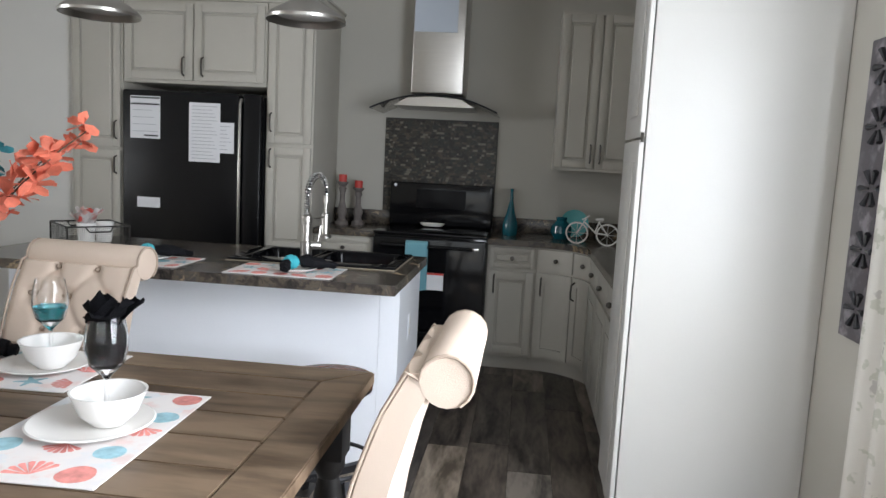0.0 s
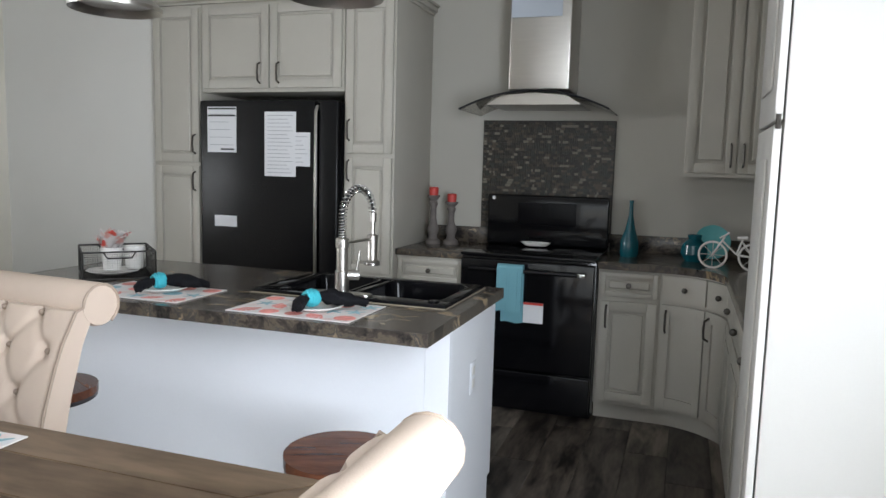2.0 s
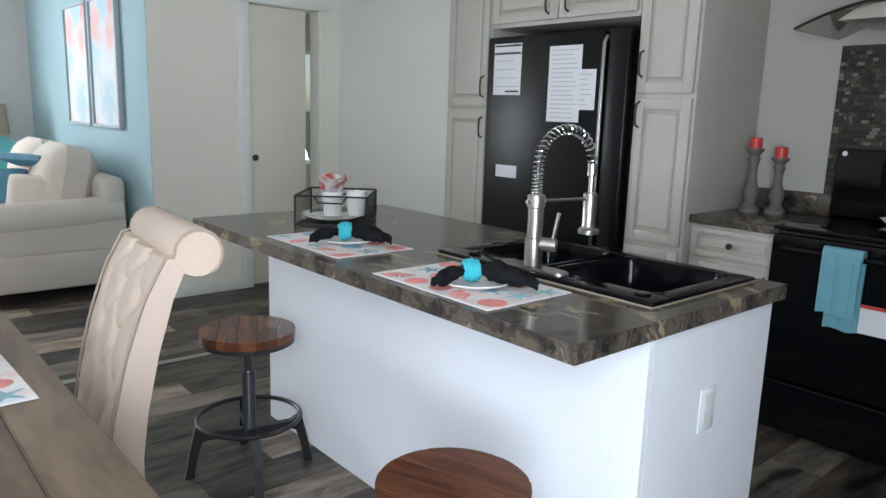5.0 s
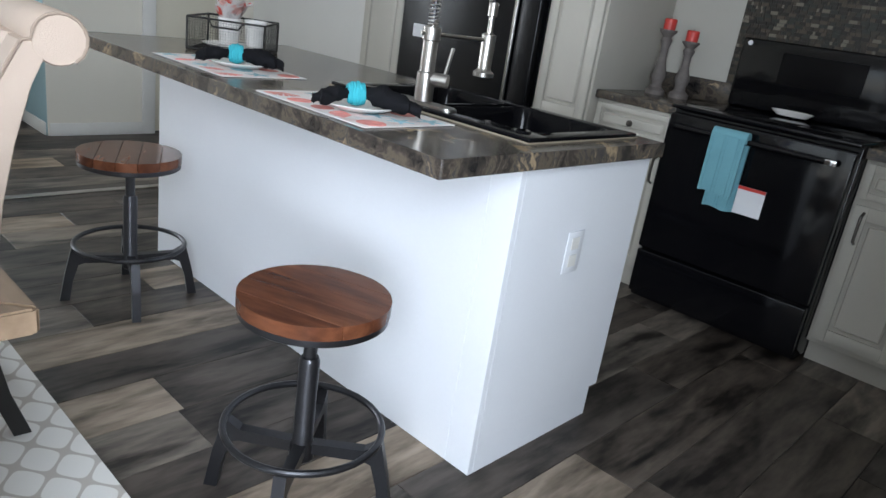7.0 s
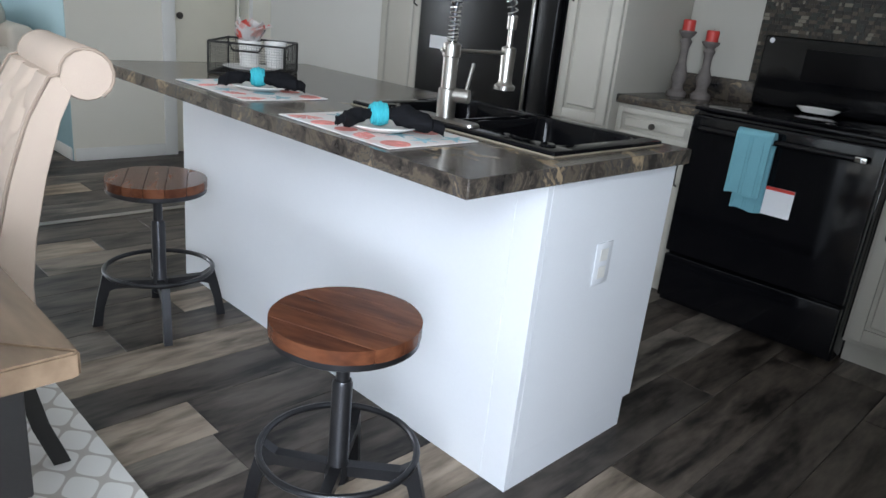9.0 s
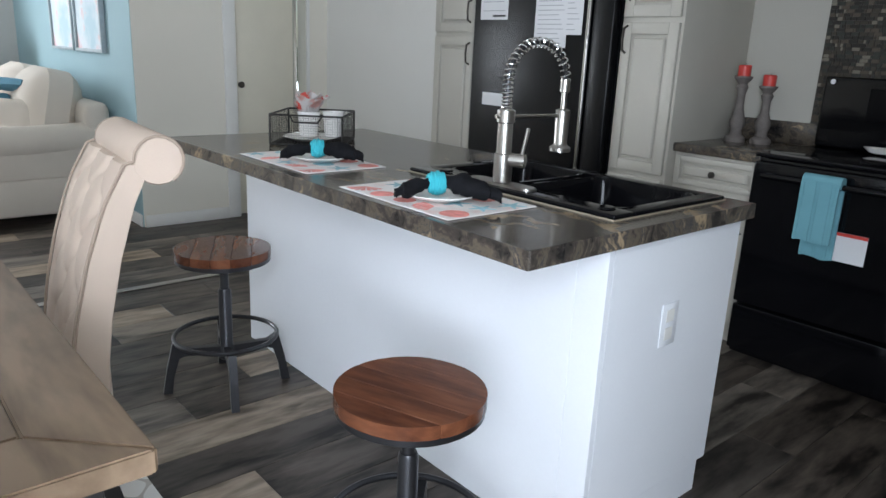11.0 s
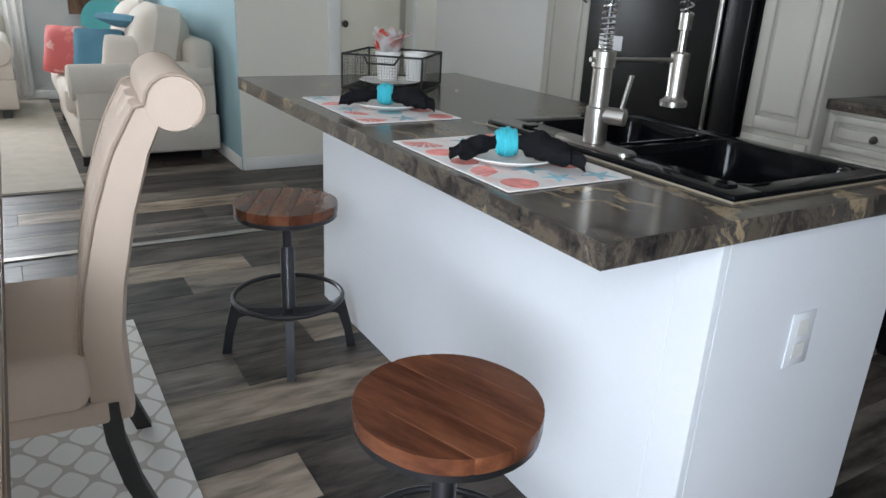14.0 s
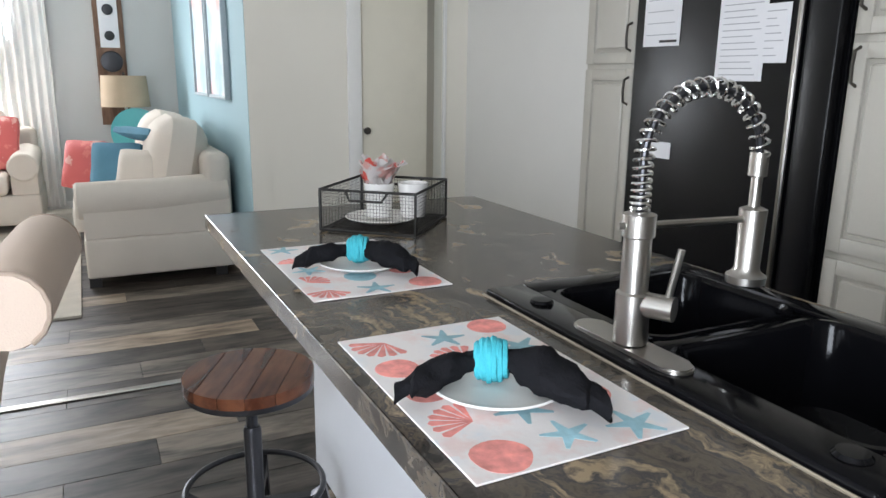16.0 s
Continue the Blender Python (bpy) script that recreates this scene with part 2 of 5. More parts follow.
CARPET = mat("beige_carpet", (0.5, 0.45, 0.38), 0.98, var=0.12, scale=9, bump=0.6, fine=300)
RUG = mat_lattice("trellis_rug", (0.74, 0.73, 0.7), (0.48, 0.45, 0.41), 0.14)
WHITE = mat("white_ceramic", (0.82, 0.8, 0.77), 0.2, var=0.02, bump=0.0)
PAPER = mat("paper", (0.78, 0.78, 0.8), 0.8, var=0.02)
INK = mat("ink", (0.42, 0.42, 0.45), 0.8)
INKD = mat("ink_black", (0.03, 0.03, 0.03), 0.8)
FILM = mat("protective_film", (0.5, 0.55, 0.62), 0.35, var=0.04)
TEAL = mat("teal_yarn", (0.05, 0.42, 0.5), 0.8, var=0.15, bump=0.4, fine=200)
TOWEL = mat("teal_towel", (0.16, 0.36, 0.42), 0.95, var=0.1, bump=0.5, fine=240)
NAPKIN = mat("black_napkin", (0.012, 0.012, 0.014), 0.95, var=0.2, bump=0.4, fine=200, spec=0.08)
CORAL = mat("coral_petal", (0.85, 0.25, 0.16), 0.7, var=0.35, scale=20)
CORALF = mat_spots("coral_fabric", (0.62, 0.13, 0.12), [(0.75, 0.4, 0.35), (0.7, 0.2, 0.17)], 9, 0.3, 0.4)
BLUEF = mat("blue_fabric", (0.1, 0.24, 0.33), 0.9, var=0.15, bump=0.3)
TEALP = mat("teal_petal", (0.08, 0.36, 0.4), 0.7, var=0.4, scale=20)
BLUEP = mat("blue_petal", (0.1, 0.2, 0.5), 0.7, var=0.35, scale=20)
STEM = mat("branch_stem", (0.06, 0.05, 0.03), 0.8)
CANDLE = mat("red_candle", (0.6, 0.06, 0.05), 0.4, var=0.1)
GREYW = mat("weathered_grey_wood", (0.16, 0.14, 0.13), 0.7, var=0.3, scale=20, bump=0.3)
FRAMEW = mat("pale_grey_frame", (0.36, 0.42, 0.45), 0.6, var=0.15, scale=15)
TEALG = mat("teal_glazed_glass", (0.008, 0.1, 0.13), 0.08, var=0.2, bump=0.0)
TURQ = mat("turquoise_enamel", (0.1, 0.42, 0.43), 0.35, var=0.06)
SHADE = mat("burlap_shade", (0.42, 0.33, 0.23), 0.9, var=0.1, bump=0.3)
BOARDW = mat_wood("board_wood", (0.1, 0.055, 0.035), (0.25, 0.15, 0.1), 0.6, along=2)
CANVAS = mat_spots("painted_canvas", (0.66, 0.71, 0.75), [(0.72, 0.36, 0.34), (0.45, 0.6, 0.66), (0.72, 0.48, 0.46)], 3.4, 0.3, 0.75)
MAT = mat_spots("printed_placemat", (0.76, 0.72, 0.7), [(0.74, 0.6, 0.57), (0.72, 0.7, 0.7), (0.68, 0.7, 0.72)], 18, 0.2, 0.55)
PRINT_CORAL = mat("coral_ink", (0.72, 0.27, 0.24), 0.8, var=0.35, scale=45, rand=0.2)
PRINT_BLUE = mat("sea_blue_ink", (0.3, 0.5, 0.56), 0.8, var=0.25, scale=45, rand=0.2)
PRINT = mat_spots("printed_napkin", (0.8, 0.76, 0.74), [(0.8, 0.15, 0.12), (0.8, 0.3, 0.25), (0.8, 0.5, 0.45)], 16, 0.36, 0.5)
CURTAIN = mat_spots("vine_curtain", (0.7, 0.68, 0.63), [(0.55, 0.55, 0.48), (0.5, 0.48, 0.45)], 14, 0.3, 0.36)
SHEER = mat("sheer_curtain", (0.8, 0.79, 0.77), 0.9, var=0.04)
ARTM = mat_spots("embossed_metal", (0.1, 0.09, 0.1), [(0.25, 0.23, 0.25), (0.17, 0.16, 0.18)], 12, 0.2, 0.5)
GLASS = mat_glass("clear_glass")
GEMS = mat_glass("teal_gems", (0.05, 0.5, 0.6), 0.1)
PANE = mat_glass("window_glass")


# ---- building helpers ----
ORIGIN = {}


def thing(name, loc, label, category, group="", kind=""):
    ob = new(name)
    ob.empty_display_size = 0.05
    ob.location = loc
    ORIGIN[ob.name] = Vector(loc)
    return tagged(ob, label, category, group, kind)


def part(name, bm, material, parent, label="", smooth=True, local=False):
    """One mesh under a thing or part. The bmesh is in world places unless local."""
    base = ORIGIN.get(parent.name, Vector((0, 0, 0))) if parent else Vector((0, 0, 0))
    if not local:
        bmesh.ops.translate(bm, verts=bm.verts, vec=-base)
    bmesh.ops.recalc_face_normals(bm, faces=bm.faces)
    me = bpy.data.meshes.new(name)
    bm.to_mesh(me)
    bm.free()
    me.materials.append(material)
    if smooth:
        me.polygons.foreach_set("use_smooth", [True] * len(me.polygons))
        me.set_sharp_from_angle(angle=radians(35))
    ob = new(name, me)
    if parent:
        ob.parent = parent
        ORIGIN[ob.name] = base
    return tagged(ob, label)


def solid(name, bm, material, label, category, group="", kind=""):
    """A thing that is one mesh, with its origin at the middle of its base."""
    lo = [min(v.co[k] for v in bm.verts) for k in range(3)]
    hi = [max(v.co[k] for v in bm.verts) for k in range(3)]
    at = Vector(((lo[0] + hi[0]) / 2, (lo[1] + hi[1]) / 2, lo[2]))
    bmesh.ops.translate(bm, verts=bm.verts, vec=-at)
    ob = part(name, bm, material, None, local=True)
    ob.location = at
    ORIGIN[ob.name] = at
    return tagged(ob, label, category, group, kind)


def box(bm, x0, y0, z0, x1, y1, z1, bevel=0.0, seg=2):
    vs = [bm.verts.new((x, y, z)) for x in (min(x0, x1), max(x0, x1)) for y in (min(y0, y1), max(y0, y1)) for z in (min(z0, z1), max(z0, z1))]
    fs = [bm.faces.new([vs[k] for k in q]) for q in ((0, 1, 3, 2), (4, 6, 7, 5), (0, 4, 5, 1), (2, 3, 7, 6), (0, 2, 6, 4), (1, 5, 7, 3))]
    if bevel:
        es = list({e for f in fs for e in f.edges})
        vs = list(bmesh.ops.bevel(bm, geom=es, offset=bevel, segments=seg, affect="EDGES", profile=0.5)["verts"])
    return bm


def B(*a, **k):
    return box(bmesh.new(), *a, **k)


def lathe(bm, profile, cx, cy, seg=32, cz=0.0):
    rings = []
    for r, z in profile:
        if r < 1e-5:
            rings.append([bm.verts.new((cx, cy, cz + z))])
        else:
            rings.append([bm.verts.new((cx + r * math.cos(2 * math.pi * k / seg), cy + r * math.sin(2 * math.pi * k / seg), cz + z)) for k in range(seg)])
    for a, b in zip(rings, rings[1:]):
        for k in range(seg):
            j = (k + 1) % seg
            if len(a) == 1 and len(b) > 1:
                bm.faces.new((a[0], b[k], b[j]))
            elif len(b) == 1 and len(a) > 1:
                bm.faces.new((a[k], a[j], b[0]))
            elif len(a) > 1:
                bm.faces.new((a[k], a[j], b[j], b[k]))
    return bm


def tube(bm, pts, r, seg=8, closed=False, caps=True):
    """A round bar along points; r is a number or one per point."""
    pts = [Vector(p) for p in pts]
    n = len(pts)
    rad = r if isinstance(r, (list, tuple)) else [r] * n
    rings, side = [], None
    for k, p in enumerate(pts):
        a = pts[k - 1] if (k or closed) else p
        b = pts[(k + 1) % n] if (k < n - 1 or closed) else p
        d = (b - a).normalized()
        if side is None:
            side = d.orthogonal().normalized()
        side = (side - d * side.dot(d)).normalized()
        up = d.cross(side)
        rings.append([bm.verts.new(p + rad[k] * (math.cos(2 * math.pi * j / seg) * side + math.sin(2 * math.pi * j / seg) * up)) for j in range(seg)])
    for k in range(n if closed else n - 1):
        a, b = rings[k], rings[(k + 1) % n]
        for j in range(seg):
            bm.faces.new((a[j], a[(j + 1) % seg], b[(j + 1) % seg], b[j]))
    if caps and not closed:
        bm.faces.new(rings[0][::-1]), bm.faces.new(rings[-1])
    return bm


def prism(bm, outline, z0, z1):
    """A slab from an outline in plan."""
    a = [bm.verts.new((x, y, z0)) for x, y in outline]
    b = [bm.verts.new((x, y, z1)) for x, y in outline]
    n = len(outline)
    bm.faces.new(a[::-1]), bm.faces.new(b)
    for k in range(n):
        bm.faces.new((a[k], a[(k + 1) % n], b[(k + 1) % n], b[k]))
    return bm


def cushion(bm, cx, cy, cz, sx, sy, sz, turn=0.0, tilt=0.0, puff=0.45, n=10, soft=0.0):
    """A soft pillow: a box whose faces swell, turned about z, tilted about its x."""
    m = Matrix.Translation((cx, cy, cz)) @ Euler((tilt, 0, turn)).to_matrix().to_4x4()
    g = bmesh.ops.create_cube(bm, size=2)["verts"]
    es = list({e for v in g for e in v.link_edges})
    bmesh.ops.subdivide_edges(bm, edges=es, cuts=n, use_grid_fill=True)
    for v in [v for v in bm.verts if not v.tag]:
        x, y, z = v.co
        k = (1 - abs(x) ** 4) * (1 - abs(z) ** 4)
        rx, rz = x * (1 - 0.06 * (1 - abs(z)) - soft * z ** 4), z * (1 - 0.06 * (1 - abs(x)) - soft * x ** 4)
        v.co = m @ Vector((rx * sx / 2, y * sy / 2 * (1 - puff + puff * k), rz * sz / 2))
        v.tag = True
    return bm


def rounded(bm, x0, y0, z0, x1, y1, z1, r, seg=4):
    return box(bm, x0, y0, z0, x1, y1, z1, bevel=r, seg=seg)


# ---- structure ----
RX, LX, BACK, TOP = 1.08, -8.0, 5.68, 2.8


def wall(name, boxes, material, label):
    bm = bmesh.new()
    for b in boxes:
        box(bm, *b)
    ob = part(name, bm, material, None, smooth=False)
    return tagged(ob, label, "wall", kind="structure")


def holed_x(x0, x1, y0, y1, h0, h1, z0, z1):
    """A wall across x with an opening from y h0 to h1."""
    return [(x0, y0, 0, x1, h0, TOP), (x0, h1, 0, x1, y1, TOP), (x0, h0, 0, x1, h1, z0), (x0, h0, z1, x1, h1, TOP)]


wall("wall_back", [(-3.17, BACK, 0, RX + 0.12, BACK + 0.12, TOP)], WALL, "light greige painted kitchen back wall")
wall("wall_hall_end", [(-4.55, 5.12, 0, -3.17, BACK + 0.12, TOP)], WALL_COOL_LIT, "pale grey vinyl wall beside the pantry")
wall("wall_hall", [b for b in holed_x(-4.67, -4.55, 3.772, 5.12, 4.36, 4.93, 0.0, 2.06) if b[5] > b[2] + 0.01] + [(-4.55, 3.653, 0, -4.546, 3.771, TOP)], WALL_LIT, "cream hall wall with a pocket door opening")
wall("wall_accent", [(LX, 3.65, 0, -4.55, 3.77, TOP)], BLUE, "soft blue painted accent wall")
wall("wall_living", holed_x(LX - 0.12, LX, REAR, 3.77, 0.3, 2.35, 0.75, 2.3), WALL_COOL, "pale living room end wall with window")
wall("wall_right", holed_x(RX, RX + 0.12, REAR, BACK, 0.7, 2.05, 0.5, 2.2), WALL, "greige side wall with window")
wall("wall_rear", [(LX, REAR - 0.12, 0, -2.4, REAR, TOP), (-2.4, REAR - 0.12, 0, -0.7, REAR, 0.5), (-2.4, REAR - 0.12, 2.2, -0.7, REAR, TOP),
                   (-0.7, REAR - 0.12, 0, -0.55, REAR, TOP), (-0.55, REAR - 0.12, 2.15, 0.85, REAR, TOP), (-0.55, REAR - 0.12, 0, 0.85, REAR, 0.25), (0.85, REAR - 0.12, 0, RX, REAR, TOP)],
     WALL, "greige rear wall with two window openings")
wall("wall_bedroom", [(-7.12, 3.77, 0, -7.0, 6.2, TOP), (-7.12, 7.1, 0, -7.0, 7.8, TOP), (-7.12, 6.2, 0, -7.0, 7.1, 0.7), (-7.12, 6.2, 2.0, -7.0, 7.1, TOP), (-7.0, 7.7, 0, -4.55, 7.8, TOP),
                      (-4.67, BACK + 0.12, 0, -4.55, 7.7, TOP), (-4.67, 5.12, 0, -4.55, BACK + 0.12, TOP)], WALL, "pale walls of the room behind the door")
solid("ceiling", B(LX - 0.12, REAR - 0.12, TOP, RX + 0.12, 7.8, TOP + 0.1), CEIL, "white textured flat ceiling", "ceiling", kind="structure")
ground = solid("ground", B(-400, -400, -0.5, 400, 400, -0.3), mat("grass_ground", (0.1, 0.12, 0.05), 0.95, var=0.3), "grassy ground outside the windows", "ground", kind="structure")


def baseboard(x0, y0, x1, y1, label="white painted baseboard"):
    solid("baseboard", B(x0, y0, 0, x1, y1, 0.085, bevel=0.004), TRIM, label, "baseboard", kind="structure")


baseboard(-4.538, 3.66, -4.526, 4.27)
baseboard(-4.545, 4.96, -4.533, 5.105)
baseboard(-4.53, 5.108, -3.19, 5.12)
baseboard(-7.99, 3.638, -4.56, 3.65)
baseboard(-8.0, 2.4, -7.988, 3.63)


def window(name, axis, at, a0, a1, z0, z1, depth, label):
    """A window in a wall: frame, middle bar, panes and sill."""
    mid = (a0 + a1) / 2
    def bx(p0, p1, u0, u1, q0, q1):
        return B(u0, p0, q0, u1, p1, q1, bevel=0.004) if axis == "y" else B(p0, u0, q0, p1, u1, q1, bevel=0.004)
    root = thing(name, (mid, at, z0) if axis == "y" else (at, mid, z0), label, "window", kind="structure")
    fr = 0.05
    for u0, u1, q0, q1 in ((a0, a0 + fr, z0, z1), (a1 - fr, a1, z0, z1), (a0 + fr, a1 - fr, z0, z0 + fr), (a0 + fr, a1 - fr, z1 - fr, z1), (mid - 0.02, mid + 0.02, z0 + fr, z1 - fr)):
        part("window_frame", bx(at - 0.03, at + 0.03, u0, u1, q0, q1), TRIM, root)
    for u0, u1 in ((a0 + fr, mid - 0.02), (mid + 0.02, a1 - fr)):
        p = part("pane", bx(at - 0.004, at + 0.004, u0, u1, z0 + fr, z1 - fr), PANE, root, smooth=False)
        p.visible_shadow = False
    return root


window("window_1", "y", REAR - 0.07, -2.4, -0.7, 0.5, 2.2, 0.12, "white framed rear window with two panes")
window("window_2", "y", REAR - 0.07, -0.55, 0.85, 0.25, 2.15, 0.12, "white framed patio window with two panes")
window("window_3", "x", LX - 0.06, 0.3, 2.35, 0.75, 2.3, 0.12, "bright white framed living room window")
window("window_4", "x", RX + 0.07, 0.7, 2.05, 0.5, 2.2, 0.12, "white framed side window behind vine curtain")
window("window_5", "x", -7.06, 6.2, 7.1, 0.7, 2.0, 0.12, "bright window of the room behind the door")


def curtain(name, axis, at, a0, a1, z0, z1, material, label, folds=9, deep=0.035):
    bm, n = bmesh.new(), folds * 8
    for side in (-0.004, 0.004):
        rows = []
        for z in (z0, (z0 + z1) / 2, z1):
            row = []
            for k in range(n + 1):
                u = a0 + (a1 - a0) * k / n
                d = at + side + deep * math.sin(2 * math.pi * folds * k / n) * (1.1 if z == z0 else 0.8) + 0.01 * math.sin(k * 0.7)
                row.append(bm.verts.new((u, d, z) if axis == "y" else (d, u, z)))
            rows.append(row)
        for r, s in zip(rows, rows[1:]):
            for k in range(n):
                bm.faces.new((r[k], r[k + 1], s[k + 1], s[k]))
    root = solid(name, bm, material, label, "curtain")
    return root


def rod(axis, at, a0, a1, z, label):
    pts = [(a0, at, z), (a1, at, z)] if axis == "y" else [(at, a0, z), (at, a1, z)]
    solid("curtain_rod", tube(bmesh.new(), pts, 0.012, 10), GUNMETAL, label, "curtain rod")


curtain("curtain", "x", RX - 0.06, 1.85, 2.55, 0.03, 2.32, CURTAIN, "cream vine-patterned curtain hanging by side window", 5, 0.03)
rod("x", RX - 0.06, 0.5, 2.55, 2.33, "dark metal rod holding the vine curtain")
curtain("curtain", "x", LX + 0.08, 2.1, 2.55, 0.05, 2.42, SHEER, "white sheer curtain beside living room window", 6, 0.03)
rod("x", LX + 0.08, 0.0, 2.6, 2.43, "dark metal rod over living room window")
curtain("curtain", "x", -6.86, 7.08, 7.55, 0.15, 2.1, SHEER, "grey-white curtain in the room behind the door", 6, 0.03)

# hall door: casing and sliding leaf
dr = thing("door_1", (-4.6, 4.7, 0), "cream pocket door slid partly open", "door", kind="structure")
part("door_leaf", B(-4.6, 4.3, 0.012, -4.565, 4.83, 2.05, bevel=0.004), DOORP, dr)
part("door_pull", lathe(bmesh.new(), [(0, 0), (0.02, 0), (0.024, 0.02), (0, 0.024)], 0, 0, 16), PEWTER, dr, "small dark door pull", local=True)
pull = dr.children[-1]
pull.matrix_local = Matrix.Translation((0.036, -0.3, 0.97)) @ Euler((0, radians(90), 0)).to_matrix().to_4x4()
cs = thing("trim", (-4.54, 4.7, 0), "white painted door casing", "trim", kind="structure")
part("casing", B(-4.548, 4.27, 0, -4.528, 4.36, 2.06, bevel=0.004), TRIM, cs)
part("casing", B(-4.548, 4.932, 0, -4.53, 4.957, 2.06, bevel=0.004), TRIM, cs)
part("casing", B(-4.548, 4.27, 2.062, -4.528, 5.03, 2.15, bevel=0.004), TRIM, cs)

# ---- kitchen ----
CF = 5.12   # face of the cabinet fronts along the back wall


def shaker(parent, name, x0, x1, z0, z1, y, handle=None, hz=0.0, knob=False, turn=None):
    """A raised-panel front facing -y at y; handle: x of a bar pull."""
    w = 0.055 if min(x1 - x0, z1 - z0) > 0.2 else 0.03
    g = 0.003
    bm = bmesh.new()
    for q in ((x0 + g, x0 + w, z0 + g, z1 - g), (x1 - w, x1 - g, z0 + g, z1 - g), (x0 + w, x1 - w, z0 + g, z0 + w), (x0 + w, x1 - w, z1 - w, z1 - g)):
        box(bm, q[0], y - 0.02, q[2], q[1], y, q[3], bevel=0.003)
    d = part(name, bm, CAB, parent)
    part("groove", B(x0 + w, y - 0.008, z0 + w, x1 - w, y - 0.004, z1 - w), GLAZE, d, "darker glazed groove", smooth=False)
    e = w + 0.014
    part("raised_panel", B(x0 + e, y - 0.019, z0 + e, x1 - e, y - 0.006, z1 - e, bevel=0.009, seg=1), CAB, d, smooth=False)
    if handle is not None:
        h = 0.062
        part("handle", tube(bmesh.new(), [(handle, y - 0.018, hz - h), (handle, y - 0.045, hz - h + 0.012), (handle, y - 0.05, hz), (handle, y - 0.045, hz + h - 0.012), (handle, y - 0.018, hz + h)], 0.006, 8), PEWTER, d, "dark pewter bar pull")
    if knob:
        bm = lathe(bmesh.new(), [(0, 0), (0.006, 0), (0.006, 0.014), (0.015, 0.018), (0.014, 0.028), (0, 0.031)], 0, 0, 14)
        bmesh.ops.rotate(bm, verts=bm.verts, matrix=Matrix.Rotation(radians(90), 3, "X"))
        bmesh.ops.translate(bm, verts=bm.verts, vec=((x0 + x1) / 2, y - 0.018, (z0 + z1) / 2))
        part("knob", bm, PEWTER, d, "round dark knob")
    return d


def carcass(name, x0, x1, y0, y1, z0, z1, label):
    root = thing(name, ((x0 + x1) / 2, (y0 + y1) / 2, z0), label, "cabinet", "kitchen cabinets")
    part("body", B(x0, y0, z0, x1, y1, z1, bevel=0.002), CAB, root)
    return root


PF = 5.06   # face of the tall cabinet fronts

# tall pantry columns, bridge over the refrigerator
p = carcass("pantry_cabinet", -3.165, -2.79, PF, BACK - 0.003, 0, 2.38, "tall antique white pantry cabinet between wall and refrigerator")
shaker(p, "door", -3.155, -2.8, 0.1, 1.36, PF, -2.83, 1.26)
shaker(p, "door", -3.155, -2.8, 1.38, 2.36, PF, -2.83, 1.5)
p = carcass("pantry_cabinet", -1.765, -1.435, PF, BACK - 0.003, 0, 2.38, "tall antique white pantry cabinet beside range counter")
shaker(p, "door", -1.755, -1.445, 0.1, 0.72, PF)
shaker(p, "door", -1.755, -1.445, 0.74, 1.44, PF, -1.725, 1.36)
shaker(p, "door", -1.755, -1.445, 1.46, 2.36, PF, -1.725, 1.6)
p = carcass("bridge_cabinet", -2.785, -1.77, PF, BACK - 0.003, 1.83, 2.38, "antique white two-door cabinet above refrigerator")
shaker(p, "door", -2.775, -2.28, 1.85, 2.36, PF, -2.345, 1.945)
shaker(p, "door", -2.275, -1.78, 1.85, 2.36, PF, -2.21, 1.945)
cr = thing("cornice", (-2.3, 5.4, 2.38), "antique white crown moulding on pantry top", "moulding")
bm = bmesh.new()
for k, (o, z0, z1) in enumerate(((0.012, 2.382, 2.4), (0.03, 2.4, 2.43), (0.045, 2.43, 2.445))):
    box(bm, -3.168, PF - o, z0, -1.435 + o, BACK - 0.004, z1, bevel=0.003)
part("crown", bm, CAB, cr)
bb = thing("display_box", (-2.72, 5.4, 2.445), "plain black box standing on pantry top", "box")
part("box_body", B(-3.1, 5.2, 2.447, -2.36, 5.6, 2.72, bevel=0.006), DARKP, bb)
part("lid", B(-3.11, 5.19, 2.722, -2.35, 5.61, 2.75, bevel=0.004), DARKP, bb)

# refrigerator
fr = thing("refrigerator", (-2.27, 5.35, 0), "glossy black side-by-side refrigerator with papers taped on", "refrigerator")
part("body", B(-2.765, 5.07, 0.02, -1.782, BACK - 0.01, 1.765, bevel=0.004), BLACKF, fr)
dl = part("door", B(-2.765, 5.005, 0.1, -1.938, 5.062, 1.775, bevel=0.012, seg=3), BLACKF, fr)
drr = part("door", B(-1.912, 5.005, 0.1, -1.782, 5.062, 1.775, bevel=0.012, seg=3), BLACKF, fr)
part("kick_grille", B(-2.76, 5.03, 0.0, -1.795, 5.07, 0.095), DARKP, fr)
# steel bar added for the bright vertical reflection on the right door
for hx in (-1.925,):
    part("handle", tube(bmesh.new(), [(hx, 5.02, 0.5), (hx, 4.998, 0.53), (hx, 4.996, 1.1), (hx, 4.998, 1.71), (hx, 5.02, 1.74)], 0.011, 10), STEEL, fr, "slim bright bar standing in for a door reflection")
part("dispenser_label", B(-2.655, 5.001, 0.98, -2.49, 5.004, 1.05), PAPER, dl, "white paper label")


